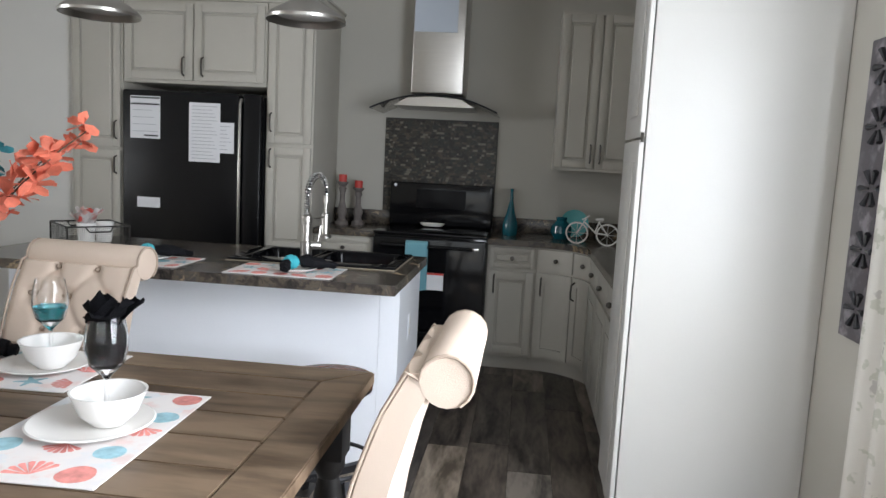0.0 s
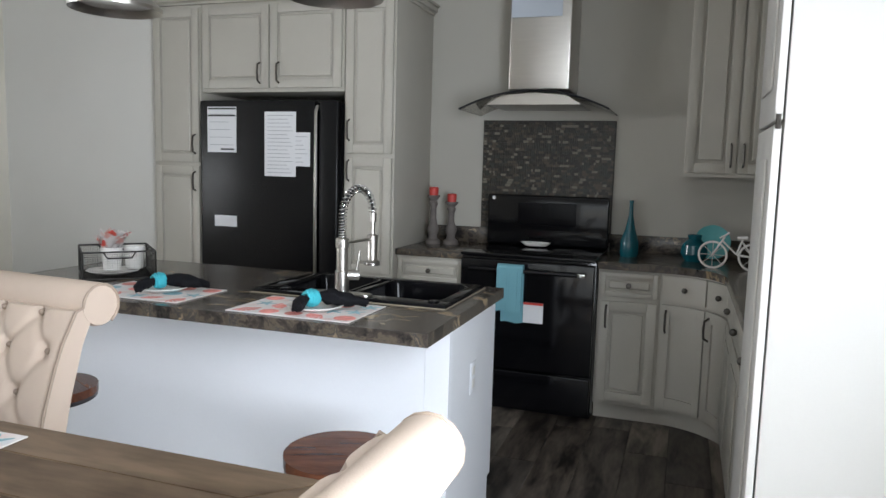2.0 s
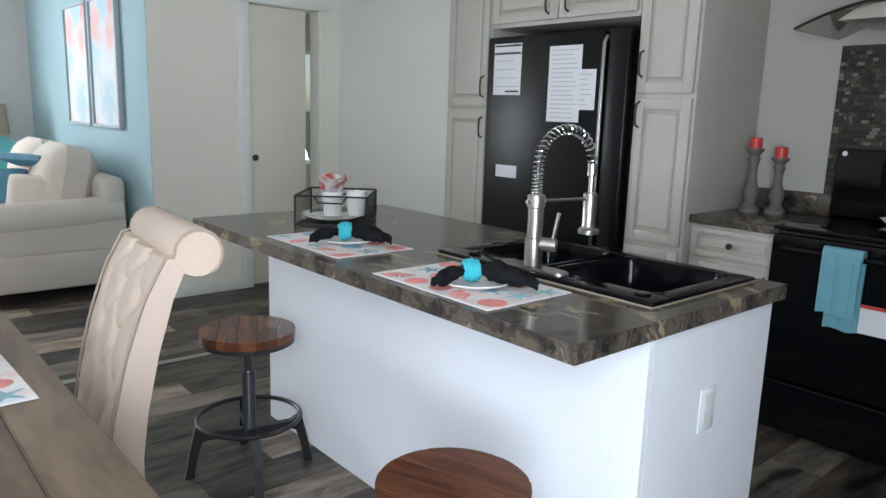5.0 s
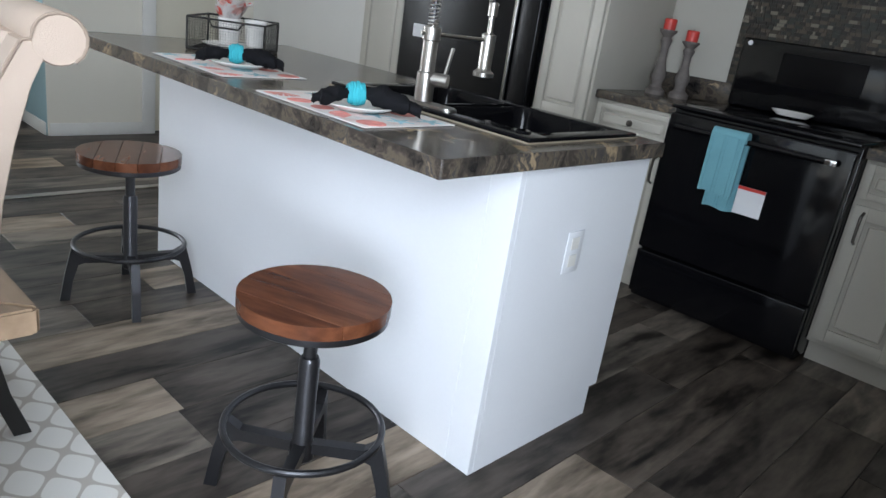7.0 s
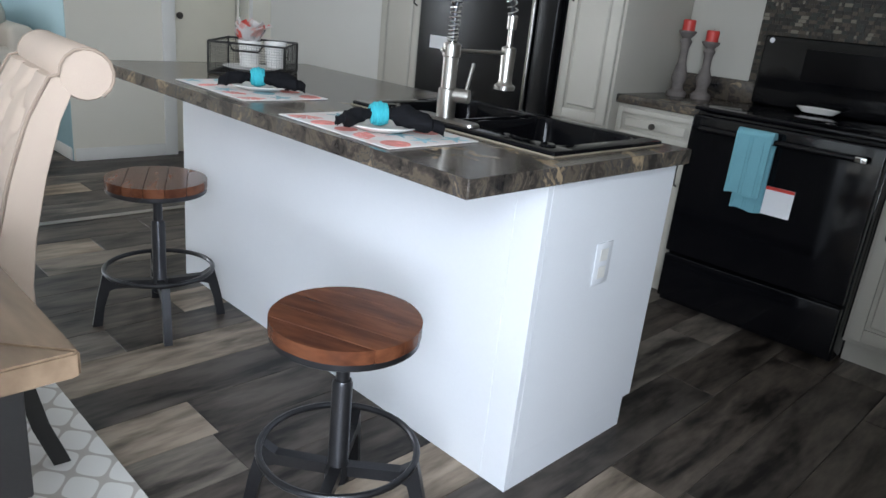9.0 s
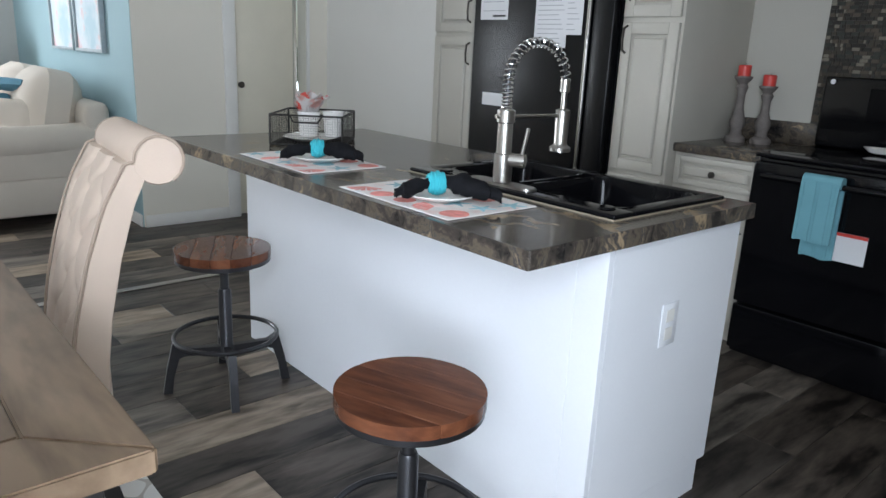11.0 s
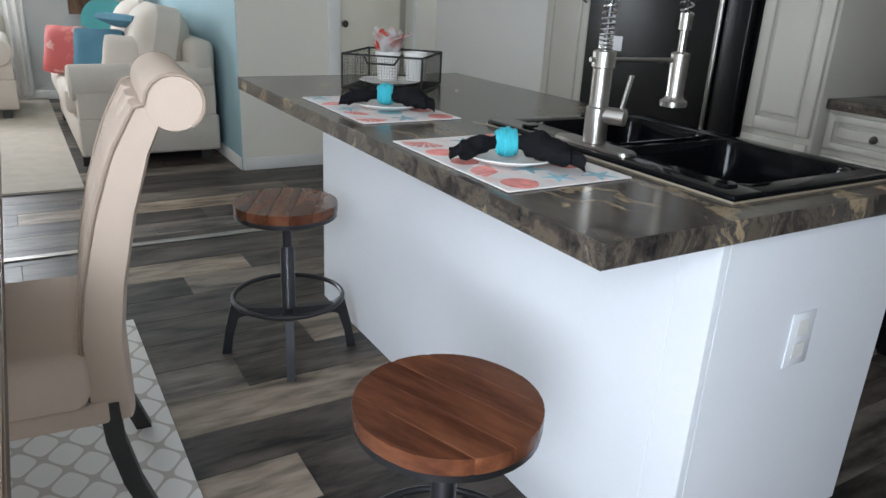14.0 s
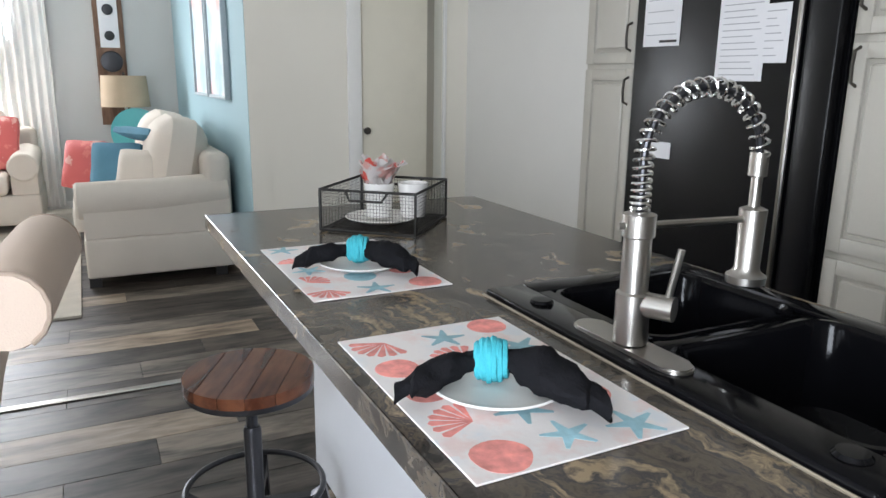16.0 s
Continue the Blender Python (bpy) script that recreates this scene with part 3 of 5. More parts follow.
def sheet(x0, x1, z0, z1, y, rows, bold=()):
    root = thing("paper_sheet", ((x0 + x1) / 2, y, z0), "white printed paper taped to refrigerator door", "paper", "papers on refrigerator")
    part("page", B(x0, y - 0.002, z0, x1, y, z1), PAPER, root, smooth=False)
    for k in range(rows):
        z = z1 - (k + 1) * (z1 - z0) / (rows + 1)
        part("print_line", B(x0 + 0.02, y - 0.0026, z - 0.0018, x1 - 0.02 - 0.05 * ((k * 7) % 4) / 4, y - 0.0022, z + 0.0018), INK, root, "unreadable grey print", smooth=False)
    if bold:
        for q in bold:
            part("print_rule", B(x0 + q[0], y - 0.0032, z0 + q[1], x0 + q[2], y - 0.0022, z0 + q[1] + 0.01), INKD, root, "black printed rule", smooth=False)


sheet(-2.705, -2.49, 1.45, 1.735, 5.003, 5, ((0.005, 0.225, 0.21), (0.1, 0.015, 0.2), (0.005, 0.268, 0.21)))
sheet(-2.285, -2.065, 1.31, 1.705, 5.003, 16)
sheet(-2.085, -1.965, 1.375, 1.58, 5.0, 7)

# base cabinets beside the range
def base_unit(x0, x1, label, knob_only=False, hx=None):
    root = thing("base_cabinet", ((x0 + x1) / 2, 5.4, 0), label, "cabinet", "kitchen cabinets")
    part("body", B(x0, CF, 0.1, x1, BACK - 0.003, 0.86, bevel=0.002), CAB, root)
    part("plinth", B(x0, CF + 0.06, 0.0, x1, CF + 0.09, 0.0985), CAB, root)
    shaker(root, "drawer", x0 + 0.01, x1 - 0.01, 0.71, 0.85, CF, knob=True)
    shaker(root, "door", x0 + 0.01, x1 - 0.01, 0.12, 0.69, CF, hx if hx else x1 - 0.05, 0.6)


base_unit(-1.43, -1.0, "narrow antique white base cabinet between pantry and range")
base_unit(-0.222, 0.11, "antique white base cabinet beside range and curved corner", hx=-0.17)
RF = 0.45   # face of the right-hand run
R = 0.34


def arc(r, n=14):
    """Inside corner from the back run to the right run, about (0.11, 4.78)."""
    return [(0.11 + r * math.sin(a), CF - R + r * math.cos(a)) for a in [math.pi / 2 * k / n for k in range(n + 1)]]


def arc_panel(r0, r1, z0, z1, a0=0.0, a1=1.0, n=14):
    aa = [math.pi / 2 * (a0 + (a1 - a0) * k / n) for k in range(n + 1)]
    c = (0.11, CF - R)
    out = [(c[0] + r0 * math.sin(a), c[1] + r0 * math.cos(a)) for a in aa] + [(c[0] + r1 * math.sin(a), c[1] + r1 * math.cos(a)) for a in aa[::-1]]
    return prism(bmesh.new(), out, z0, z1)


cc = thing("corner_cabinet", (0.5, 5.3, 0), "curved antique white corner base cabinet", "cabinet", "kitchen cabinets")
part("body", prism(bmesh.new(), arc(R + 0.002) + [(RX - 0.003, CF - R), (RX - 0.003, BACK - 0.003), (0.11, BACK - 0.003)], 0.1, 0.86), CAB, cc)
part("plinth", arc_panel(R + 0.06, R + 0.09, 0, 0.0985), CAB, cc)
for a0, a1, side in ((0.02, 0.5, 0), (0.52, 0.98, 1)):
    dw = part("drawer", arc_panel(R - 0.02, R, 0.71, 0.85, a0, a1), CAB, cc)
    dd = part("door", arc_panel(R - 0.012, R, 0.12, 0.69, a0, a1), CAB, cc)
    for q in ((a0, a0 + 0.09, 0.12, 0.69), (a1 - 0.09, a1, 0.12, 0.69)):
        part("stile", arc_panel(R - 0.022, R - 0.013, q[2], q[3], q[0], q[1], 4), CAB, dd)
    for q in ((0.12, 0.18), (0.63, 0.69)):
        part("rail", arc_panel(R - 0.022, R - 0.013, q[0], q[1], a0 + 0.091, a1 - 0.091, 8), CAB, dd)
    am = math.pi / 2 * (a0 + 0.05)
    ux, uy = math.sin(am), math.cos(am)
    part("handle", tube(bmesh.new(), [(0.11 + (R - s) * ux, CF - R + (R - s) * uy, z) for s, z in ((0.02, 0.54), (0.05, 0.555), (0.054, 0.6), (0.05, 0.645), (0.02, 0.66))], 0.006, 8), PEWTER, dd, "dark pewter bar pull")
    am = math.pi / 2 * (a0 + a1) / 2
    kx, ky = 0.11 + (R - 0.035) * math.sin(am), CF - R + (R - 0.035) * math.cos(am)
    bm = bmesh.new()
    bmesh.ops.create_uvsphere(bm, u_segments=12, v_segments=8, radius=0.015, matrix=Matrix.Translation((kx, ky, 0.78)))
    part("knob", bm, PEWTER, dw, "round dark knob")

rr = thing("base_cabinet", (0.7, 4.1, 0), "antique white base cabinet run along side wall", "cabinet", "kitchen cabinets")
part("body", B(RF, 3.402, 0.1, RX - 0.003, CF - R - 0.002, 0.86), CAB, rr)
part("plinth", B(RF + 0.03, 3.402, 0, RF + 0.06, CF - R - 0.002, 0.1), CAB, rr)
for y0, y1 in ((3.41, 3.86), (3.87, 4.32), (4.33, 4.77)):
    dw = part("drawer", B(RF - 0.02, y0, 0.71, RF, y1, 0.85, bevel=0.004), CAB, rr)
    dd = part("door", B(RF - 0.02, y0, 0.12, RF, y1, 0.69, bevel=0.004), CAB, rr)
    part("raised_panel", B(RF - 0.026, y0 + 0.07, 0.19, RF - 0.021, y1 - 0.07, 0.62, bevel=0.002), CAB, dd)
    for z, pr in ((0.78, dw),):
        bm = bmesh.new()
        bmesh.ops.create_uvsphere(bm, u_segments=12, v_segments=8, radius=0.015, matrix=Matrix.Translation((RF - 0.035, (y0 + y1) / 2, z)))
        part("knob", bm, PEWTER, pr, "round dark knob")

# tall end pantry on the right
tp = thing("pantry_cabinet", (0.74, 3.2, 0), "tall white pantry cabinet with smooth end panel", "cabinet", "kitchen cabinets")
part("end_panel", B(0.417, 3.0, 0.0, RX - 0.003, 3.02, 2.5, bevel=0.002), PANEL, tp, "smooth off-white end panel")
part("body", B(0.422, 3.022, 0.0, RX - 0.003, 3.4, 2.5), CAB, tp)
for z0, z1 in ((0.1, 1.51), (1.52, 2.48)):
    dd = part("door", B(0.394, 3.006, z0, 0.413, 3.395, z1, bevel=0.004), PANEL, tp)
    part("raised_panel", B(0.388, 3.08, z0 + 0.08, 0.3935, 3.32, z1 - 0.08, bevel=0.002), PANEL, dd)
part("hinge", tube(bmesh.new(), [(0.403, 2.997, 1.5), (0.403, 2.997, 1.535)], 0.006, 8), PEWTER, tp, "small dark hinge")

# wall cabinets in the right corner
uc = thing("wall_cabinet", (0.45, 5.5, 1.38), "antique white wall cabinet with two doors", "cabinet", "kitchen cabinets")
part("body", B(0.18, 5.37, 1.38, 0.75, BACK - 0.003, 2.45), CAB, uc)
shaker(uc, "door", 0.185, 0.455, 1.4, 2.43, 5.37, 0.425, 1.5)
shaker(uc, "door", 0.46, 0.745, 1.4, 2.43, 5.37, 0.49, 1.5)
uc = thing("wall_cabinet", (0.85, 4.4, 1.38), "antique white wall cabinet on side wall", "cabinet", "kitchen cabinets")
part("body", B(0.75, 3.402, 1.38, RX - 0.003, BACK - 0.003, 2.45), CAB, uc)
for y0, y1 in ((3.41, 4.05), (4.06, 4.7), (4.71, 5.34)):
    dd = part("door", B(0.73, y0, 1.4, 0.748, y1, 2.43, bevel=0.004), CAB, uc)
    part("raised_panel", B(0.724, y0 + 0.07, 1.48, 0.729, y1 - 0.07, 2.35, bevel=0.002), CAB, dd)

# worktops and upstands
wt = thing("worktop", (-1.24, 5.4, 0.862), "short dark marbled laminate worktop between pantry and range", "worktop")
part("slab", B(-1.433, CF - 0.03, 0.862, -0.994, BACK - 0.003, 0.902, bevel=0.006, seg=3), GRANITE, wt)
part("upstand", B(-1.433, BACK - 0.025, 0.903, -0.994, BACK - 0.004, 1.01, bevel=0.003), GRANITE, wt)
wt = thing("worktop", (0.3, 5.2, 0.862), "dark marbled laminate worktop curving round the corner", "worktop")
part("slab", prism(bmesh.new(), [(-0.225, CF - 0.03)] + arc(R - 0.03) + [(RF - 0.03, 3.404), (RX - 0.003, 3.404), (RX - 0.003, BACK - 0.003), (-0.225, BACK - 0.003)], 0.862, 0.902), GRANITE, wt)
part("upstand", B(-0.225, BACK - 0.025, 0.903, RX - 0.03, BACK - 0.004, 1.01, bevel=0.003), GRANITE, wt)
part("upstand", B(RX - 0.028, 3.404, 0.903, RX - 0.004, BACK - 0.004, 1.01, bevel=0.003), GRANITE, wt)

# range
X0, X1 = -0.99, -0.226
rg = thing("range", (-0.635, 5.3, 0), "glossy black freestanding electric range with hanging towel", "range")
part("body", B(X0, 5.045, 0.02, X1, 5.64, 0.9, bevel=0.004), BLACK, rg)
part("cooktop", B(X0, 5.0, 0.902, X1, 5.6, 0.92, bevel=0.006, seg=3), BLACK, rg)
for bx_, by_, r_ in ((-0.85, 5.17, 0.1), (-0.43, 5.17, 0.08), (-0.85, 5.42, 0.075), (-0.43, 5.42, 0.1)):
    part("burner", lathe(bmesh.new(), [(0, 0.922), (r_, 0.922), (r_ + 0.006, 0.9205)], bx_, by_, 28), BLACKM, rg)
bg = part("backguard", rounded(bmesh.new(), X0, 5.56, 0.92, X1, 5.645, 1.235, 0.012), BLACK, rg)
part("control_panel", B(X0 + 0.2, 5.556, 1.05, X1 - 0.2, 5.5595, 1.19, bevel=0.0015, seg=1), BLACKM, bg)
part("badge", lathe(bmesh.new(), [(0, 0), (0.012, 0), (0.011, 0.004), (0, 0.005)], 0, 0, 14), PAPER, bg, "small round white sticker", local=True)
bpy.data.objects["badge"].matrix_local = Matrix.Translation((-0.315, 0.255, 1.212)) @ Euler((radians(90), 0, 0)).to_matrix().to_4x4()
dv = part("oven_door", rounded(bmesh.new(), X0 + 0.004, 4.995, 0.27, X1 - 0.004, 5.043, 0.885, 0.008), BLACK, rg)
part("handle", tube(bmesh.new(), [(X0 + 0.06, 5.0, 0.835), (X0 + 0.065, 4.95, 0.835), (X1 - 0.065, 4.95, 0.835), (X1 - 0.06, 5.0, 0.835)], 0.012, 10), BLACK, dv)
# chrome chip added as the highlight at the handle's right end
for hx in (X1 - 0.07,):
    part("handle_cap", B(hx - 0.02, 4.935, 0.824, hx + 0.02, 4.94, 0.846, bevel=0.002), CHROME, dv, "chrome chip standing in for a highlight on the handle")
part("storage_drawer", rounded(bmesh.new(), X0 + 0.004, 5.0, 0.05, X1 - 0.004, 5.043, 0.255, 0.008), BLACK, rg)
part("energy_label", B(-0.645, 4.986, 0.545, -0.5, 4.9885, 0.66), PAPER, dv, "white label with a red band")
part("label_band", B(-0.645, 4.9845, 0.647, -0.5, 4.9855, 0.66), CANDLE, dv, "red printed band")
tw = thing("dish_towel", (-0.7, 4.95, 0.53), "teal terry dish towel folded over oven handle", "towel")
for y0, y1, z0, x0, x1 in ((4.925, 4.936, 0.61, -0.755, -0.615), (4.964, 4.975, 0.545, -0.735, -0.61)):
    bm = bmesh.new()
    for k in range(12):
        a, b = x0 + (x1 - x0) * k / 12, x0 + (x1 - x0) * (k + 1) / 12
        o = 0.003 * math.sin(k * 1.3)
        box(bm, a, y0 + o, z0 + 0.004 * math.sin(k * 0.6), b, y1 + o, 0.845)
    part("fold", bm, TOWEL, tw, smooth=False)
part("top_fold", tube(bmesh.new(), [(-0.755, 4.95, 0.85), (-0.61, 4.95, 0.85)], 0.024, 14), TOWEL, tw)
sr = thing("spoon_rest", (-0.655, 5.485, 0.926), "white ceramic spoon rest on the cooktop", "spoon rest")
part("dish", lathe(bmesh.new(), [(0, 0), (0.035, 0), (0.05, 0.022), (0.046, 0.023), (0.03, 0.005), (0, 0.005)], 0, 0, 24), WHITE, sr, local=True)
sr.scale = (1.9, 0.8, 1.0)

# mosaic splashback
sp = thing("splashback", (-0.64, 5.66, 1.0), "dark glass mosaic tile panel behind range", "splashback", kind="structure")
part("grout_bed", B(-1.065, BACK - 0.012, 0.95, -0.222, BACK - 0.002, 1.705), GROUT, sp, smooth=False)
bm = bmesh.new()
z, row = 1.02, 0
rng = random.Random(4)
while z < 1.69:
    x = -1.06 - rng.random() * 0.02
    while x < -0.23:
        w = rng.choice((0.012, 0.024, 0.036))
        a, b = max(x, -1.062), min(x + w, -0.225)
        if b - a > 0.005:
            box(bm, a, BACK - 0.016 - 0.002 * rng.random(), z, b - 0.002, BACK - 0.011, z + 0.0145)
        x += w
    z += 0.0165
tagged(part("mosaic", bm, MOSAIC, sp, smooth=False), kind="stuff")

# extractor hood
hd = thing("range_hood", (-0.65, 5.5, 1.72), "stainless chimney range hood with curved glass canopy", "range hood")
part("chimney", B(-0.84, 5.36, 1.86, -0.47, BACK - 0.003, TOP - 0.004, bevel=0.012, seg=3), STEEL, hd)
part("film_sheet", B(-0.83, 5.352, 2.28, -0.53, 5.357, 2.72), FILM, hd, "pale blue protective film")
bm, n = bmesh.new(), 20
cols = []
for k in range(n + 1):
    u = k / n * 2 - 1
    x, zt = -0.655 + 0.435 * u, 1.838 - 0.105 * u * u
    cols.append([bm.verts.new((x, y, zt + d)) for y, d in ((5.2, 0.0), (5.2, 0.008), (BACK - 0.004, 0.008), (BACK - 0.004, 0.0))])
for a, b in zip(cols, cols[1:]):
    for j in range(4):
        bm.faces.new((a[j], b[j], b[(j + 1) % 4], a[(j + 1) % 4]))
bm.faces.new(cols[0]), bm.faces.new(cols[-1][::-1])
part("glass_canopy", bm, mat_glass("smoked_glass", (0.45, 0.43, 0.4), 0.05), hd, "smoky curved glass canopy")
part("canopy_edge", tube(bmesh.new(), [(-0.655 + 0.435 * u, 5.196, 1.842 - 0.105 * u * u) for u in [k / 10 - 1 for k in range(21)]], 0.006, 8), GUNMETAL, hd)
bm = bmesh.new()
prof = [(-0.93, 1.765), (-0.84, 1.82), (-0.655, 1.833), (-0.47, 1.82), (-0.38, 1.765)]
a = [bm.verts.new((x, 5.23, z)) for x, z in prof]
b = [bm.verts.new((x, BACK - 0.01, z)) for x, z in prof]
bm.faces.new(a), bm.faces.new(b[::-1])
for k in range(5):
    bm.faces.new((a[k], b[k], b[(k + 1) % 5], a[(k + 1) % 5]))
part("hood_body", bm, STEEL, hd, smooth=False)

# island
IX0, IX1, IY0, IY1 = -2.385, -0.487, 3.073, 3.99
BX0, BX1, BY0 = -2.365, -0.515, 3.38
il = thing("kitchen_island", (-1.4, 3.65, 0), "white panelled kitchen island base", "kitchen island")
part("front_panel", B(BX0, BY0, 0.0, -0.6035, BY0 + 0.02, 0.858, bevel=0.0008, seg=1), ISLAND, il)
part("corner_board", B(-0.6025, BY0, 0.0, BX1, BY0 + 0.02, 0.858, bevel=0.0008, seg=1), ISLAND, il)
part("end_panel", prism(bmesh.new(), [(BX1 - 0.02, BY0 + 0.021), (BX1, BY0 + 0.021), (BX1, 3.982), (BX1 - 0.02, 3.982)], 0.1, 0.858), ISLAND, il)
part("end_panel_foot", B(BX1 - 0.02, BY0 + 0.021, 0, BX1, 3.94, 0.0997), ISLAND, il)
part("end_panel", B(BX0, BY0 + 0.021, 0.0, BX0 + 0.02, 3.982, 0.858), ISLAND, il)
part("body", B(BX0 + 0.021, BY0 + 0.021, 0.1, BX1 - 0.021, 3.955, 0.7), CAB, il)
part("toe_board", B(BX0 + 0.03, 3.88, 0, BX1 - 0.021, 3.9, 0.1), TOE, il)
for k in range(4):
    w = (BX1 - BX0 - 0.04) / 4
    x0 = BX0 + 0.02 + k * w
    d = part("door", B(x0 + 0.004, 3.956, 0.12, x0 + w - 0.004, 3.975, 0.85, bevel=0.004), CAB, il)
    part("handle", tube(bmesh.new(), [(x0 + w - 0.05, 3.975, 0.69), (x0 + w - 0.05, 4.003, 0.7), (x0 + w - 0.05, 4.003, 0.8), (x0 + w - 0.05, 3.975, 0.81)], 0.006, 8), PEWTER, d, "dark pewter bar pull")
oc = part("outlet", B(BX1 + 0.001, 3.63, 0.545, BX1 + 0.004, 3.705, 0.665, bevel=0.002), ISLAND, il, "white outlet plate")
for z in (0.58, 0.63):
    part("socket", B(BX1 + 0.0042, 3.65, z - 0.017, BX1 + 0.005, 3.685, z + 0.017, bevel=0.0006, seg=1), TRIM, oc)
SX0, SX1, SY0, SY1 = -1.335, -0.555, 3.437, 3.945
top = thing("worktop", (-1.44, 3.52, 0.86), "dark brown marbled laminate island worktop with black sink", "worktop")
bm = bmesh.new()
h = 0.012
for q in ((IX0, IY0, IX1, SY0 + h), (IX0, SY1 - h, IX1, IY1), (IX0, SY0 + h, SX0 + h, SY1 - h), (SX1 - h, SY0 + h, IX1, SY1 - h)):
    box(bm, q[0], q[1], 0.86, q[2], q[3], 0.9)
bmesh.ops.remove_doubles(bm, verts=bm.verts, dist=0.0005)
part("slab", bm, GRANITE, top, smooth=False)
for q in ((IX0 - 0.004, IY0 - 0.004, IX1 + 0.004, IY0 - 0.0002), (IX1 + 0.0002, IY0, IX1 + 0.004, IY1), (IX0 - 0.004, IY0, IX0 - 0.0002, IY1)):
    part("edge_band", B(q[0], q[1], 0.858, q[2], q[3], 0.9005, bevel=0.0015, seg=1), GRANITE, top)

# double-bowl sink
sk = thing("sink", (-0.96, 3.7, 0.72), "black composite double-bowl drop-in sink", "sink")
bm = bmesh.new()
ZR = 0.914
bowls = ((SX0 + 0.06, SY0 + 0.11, -0.99, SY1 - 0.05), (-0.945, SY0 + 0.085, SX1 - 0.05, SY1 - 0.05))
rounded(bm, SX0, SY0, 0.9005, SX1, bowls[1][1], ZR, 0.006, 3)
box(bm, SX0, bowls[1][1], 0.9005, bowls[0][0], SY1, ZR - 0.001, bevel=0.003)
box(bm, bowls[1][2], bowls[1][1], 0.9005, SX1, SY1, ZR - 0.001, bevel=0.003)
box(bm, bowls[0][0], bowls[0][3], 0.9005, bowls[1][2], SY1, ZR - 0.0015, bevel=0.003)
box(bm, bowls[0][2], bowls[1][1], 0.8, bowls[1][0], bowls[0][3], ZR - 0.006, bevel=0.005)
box(bm, bowls[0][0], bowls[1][1], 0.9, bowls[0][2], bowls[0][1], ZR - 0.002)
part("rim", bm, BLACKM, sk)
for x0, y0, x1, y1 in bowls:
    bm, levels = bmesh.new(), []
    for inset, z, rc in ((0.0, 0.912, 0.05), (0.004, 0.9, 0.05), (0.012, 0.76, 0.06), (0.05, 0.724, 0.07), (0.05, 0.714, 0.07), (0.004, 0.75, 0.06), (-0.006, 0.899, 0.05), (-0.006, 0.9115, 0.05)):
        a0, b0, a1, b1 = x0 + inset, y0 + inset, x1 - inset, y1 - inset
        ring = []
        for cx_, cy_, st_ in ((a1 - rc, b1 - rc, 0), (a0 + rc, b1 - rc, 1), (a0 + rc, b0 + rc, 2), (a1 - rc, b0 + rc, 3)):
            ring += [bm.verts.new((cx_ + rc * math.cos(math.pi / 2 * (st_ + k / 6)), cy_ + rc * math.sin(math.pi / 2 * (st_ + k / 6)), z)) for k in range(7)]
        levels.append(ring)
    for a, b in list(zip(levels, levels[1:])) + [(levels[-1], levels[0])]:
        if a is levels[3]:
            continue
        for k in range(28):
            bm.faces.new((a[k], a[(k + 1) % 28], b[(k + 1) % 28], b[k]))
    bm.faces.new(levels[3])
    bm.faces.new(levels[4][::-1])
    bw = part("bowl", bm, BLACKM, sk)
    part("drain", lathe(bmesh.new(), [(0, 0.724), (0.035, 0.724), (0.04, 0.7205)], (x0 + x1) / 2, (y0 + y1) / 2, 20), CHROME, bw, "chrome drain ring")
part("sealant_line", tube(bmesh.new(), [(SX0, SY0 - 0.003, 0.902), (SX1 + 0.003, SY0 - 0.003, 0.902), (SX1 + 0.003, SY1, 0.902)], 0.0025, 6), mat("sealant", (0.3, 0.255, 0.19), 0.5), sk, "tan sealant bead")
for cx_, cy_ in ((SX1 - 0.06, SY0 + 0.05), (SX0 + 0.12, SY0 + 0.05)):
    part("hole_cap", lathe(bmesh.new(), [(0, 0.921), (0.018, 0.92), (0.022, 0.915)], cx_, cy_, 18), BLACKM, sk)

# spring faucet
FX, FY = -0.975, 3.485
fc = thing("faucet", (FX, FY, 0.914), "brushed steel spring pull-down kitchen faucet", "faucet")
bm = prism(bmesh.new(), [(FX + sg * 0.095 + 0.027 * math.cos(a), FY + 0.027 * math.sin(a)) for sg, a0 in ((1, -math.pi / 2), (-1, math.pi / 2)) for a in [a0 + math.pi * k / 10 for k in range(11)]], 0.9145, 0.921)
bmesh.ops.bevel(bm, geom=[e for e in bm.edges if e.verts[0].co.z > 0.92 and e.verts[1].co.z > 0.92], offset=0.003, segments=2, affect="EDGES")
part("deck_plate", bm, STEEL, fc)
part("column", lathe(bmesh.new(), [(0, 0.923), (0.026, 0.923), (0.026, 1.0), (0.021, 1.003), (0.021, 1.085), (0.025, 1.088), (0.025, 1.12), (0.014, 1.124), (0, 1.124)], FX, FY, 24), STEEL, fc)
DX, DY = 0.14, 0.99   # plan direction in which the spout reaches
SPAN = 0.205
path = [Vector((FX, FY, 1.12 + 0.08 * k / 6)) for k in range(7)]
rad = SPAN / 2
for k in range(1, 25):
    a = math.pi * k / 24
    path.append(Vector((FX + DX * rad * (1 - math.cos(a)), FY + DY * rad * (1 - math.cos(a)), 1.2 + rad * 1.0 * math.sin(a))))
part("hose", tube(bmesh.new(), path, 0.006, 10), GUNMETAL, fc, "dark flexible hose")
hx, hy = FX + DX * SPAN, FY + DY * SPAN
part("hose_end", lathe(bmesh.new(), [(0.0085, 1.1), (0.0085, 1.205), (0.014, 1.206), (0.014, 1.17), (0.0085, 1.168)], hx, hy, 16), STEEL, fc)
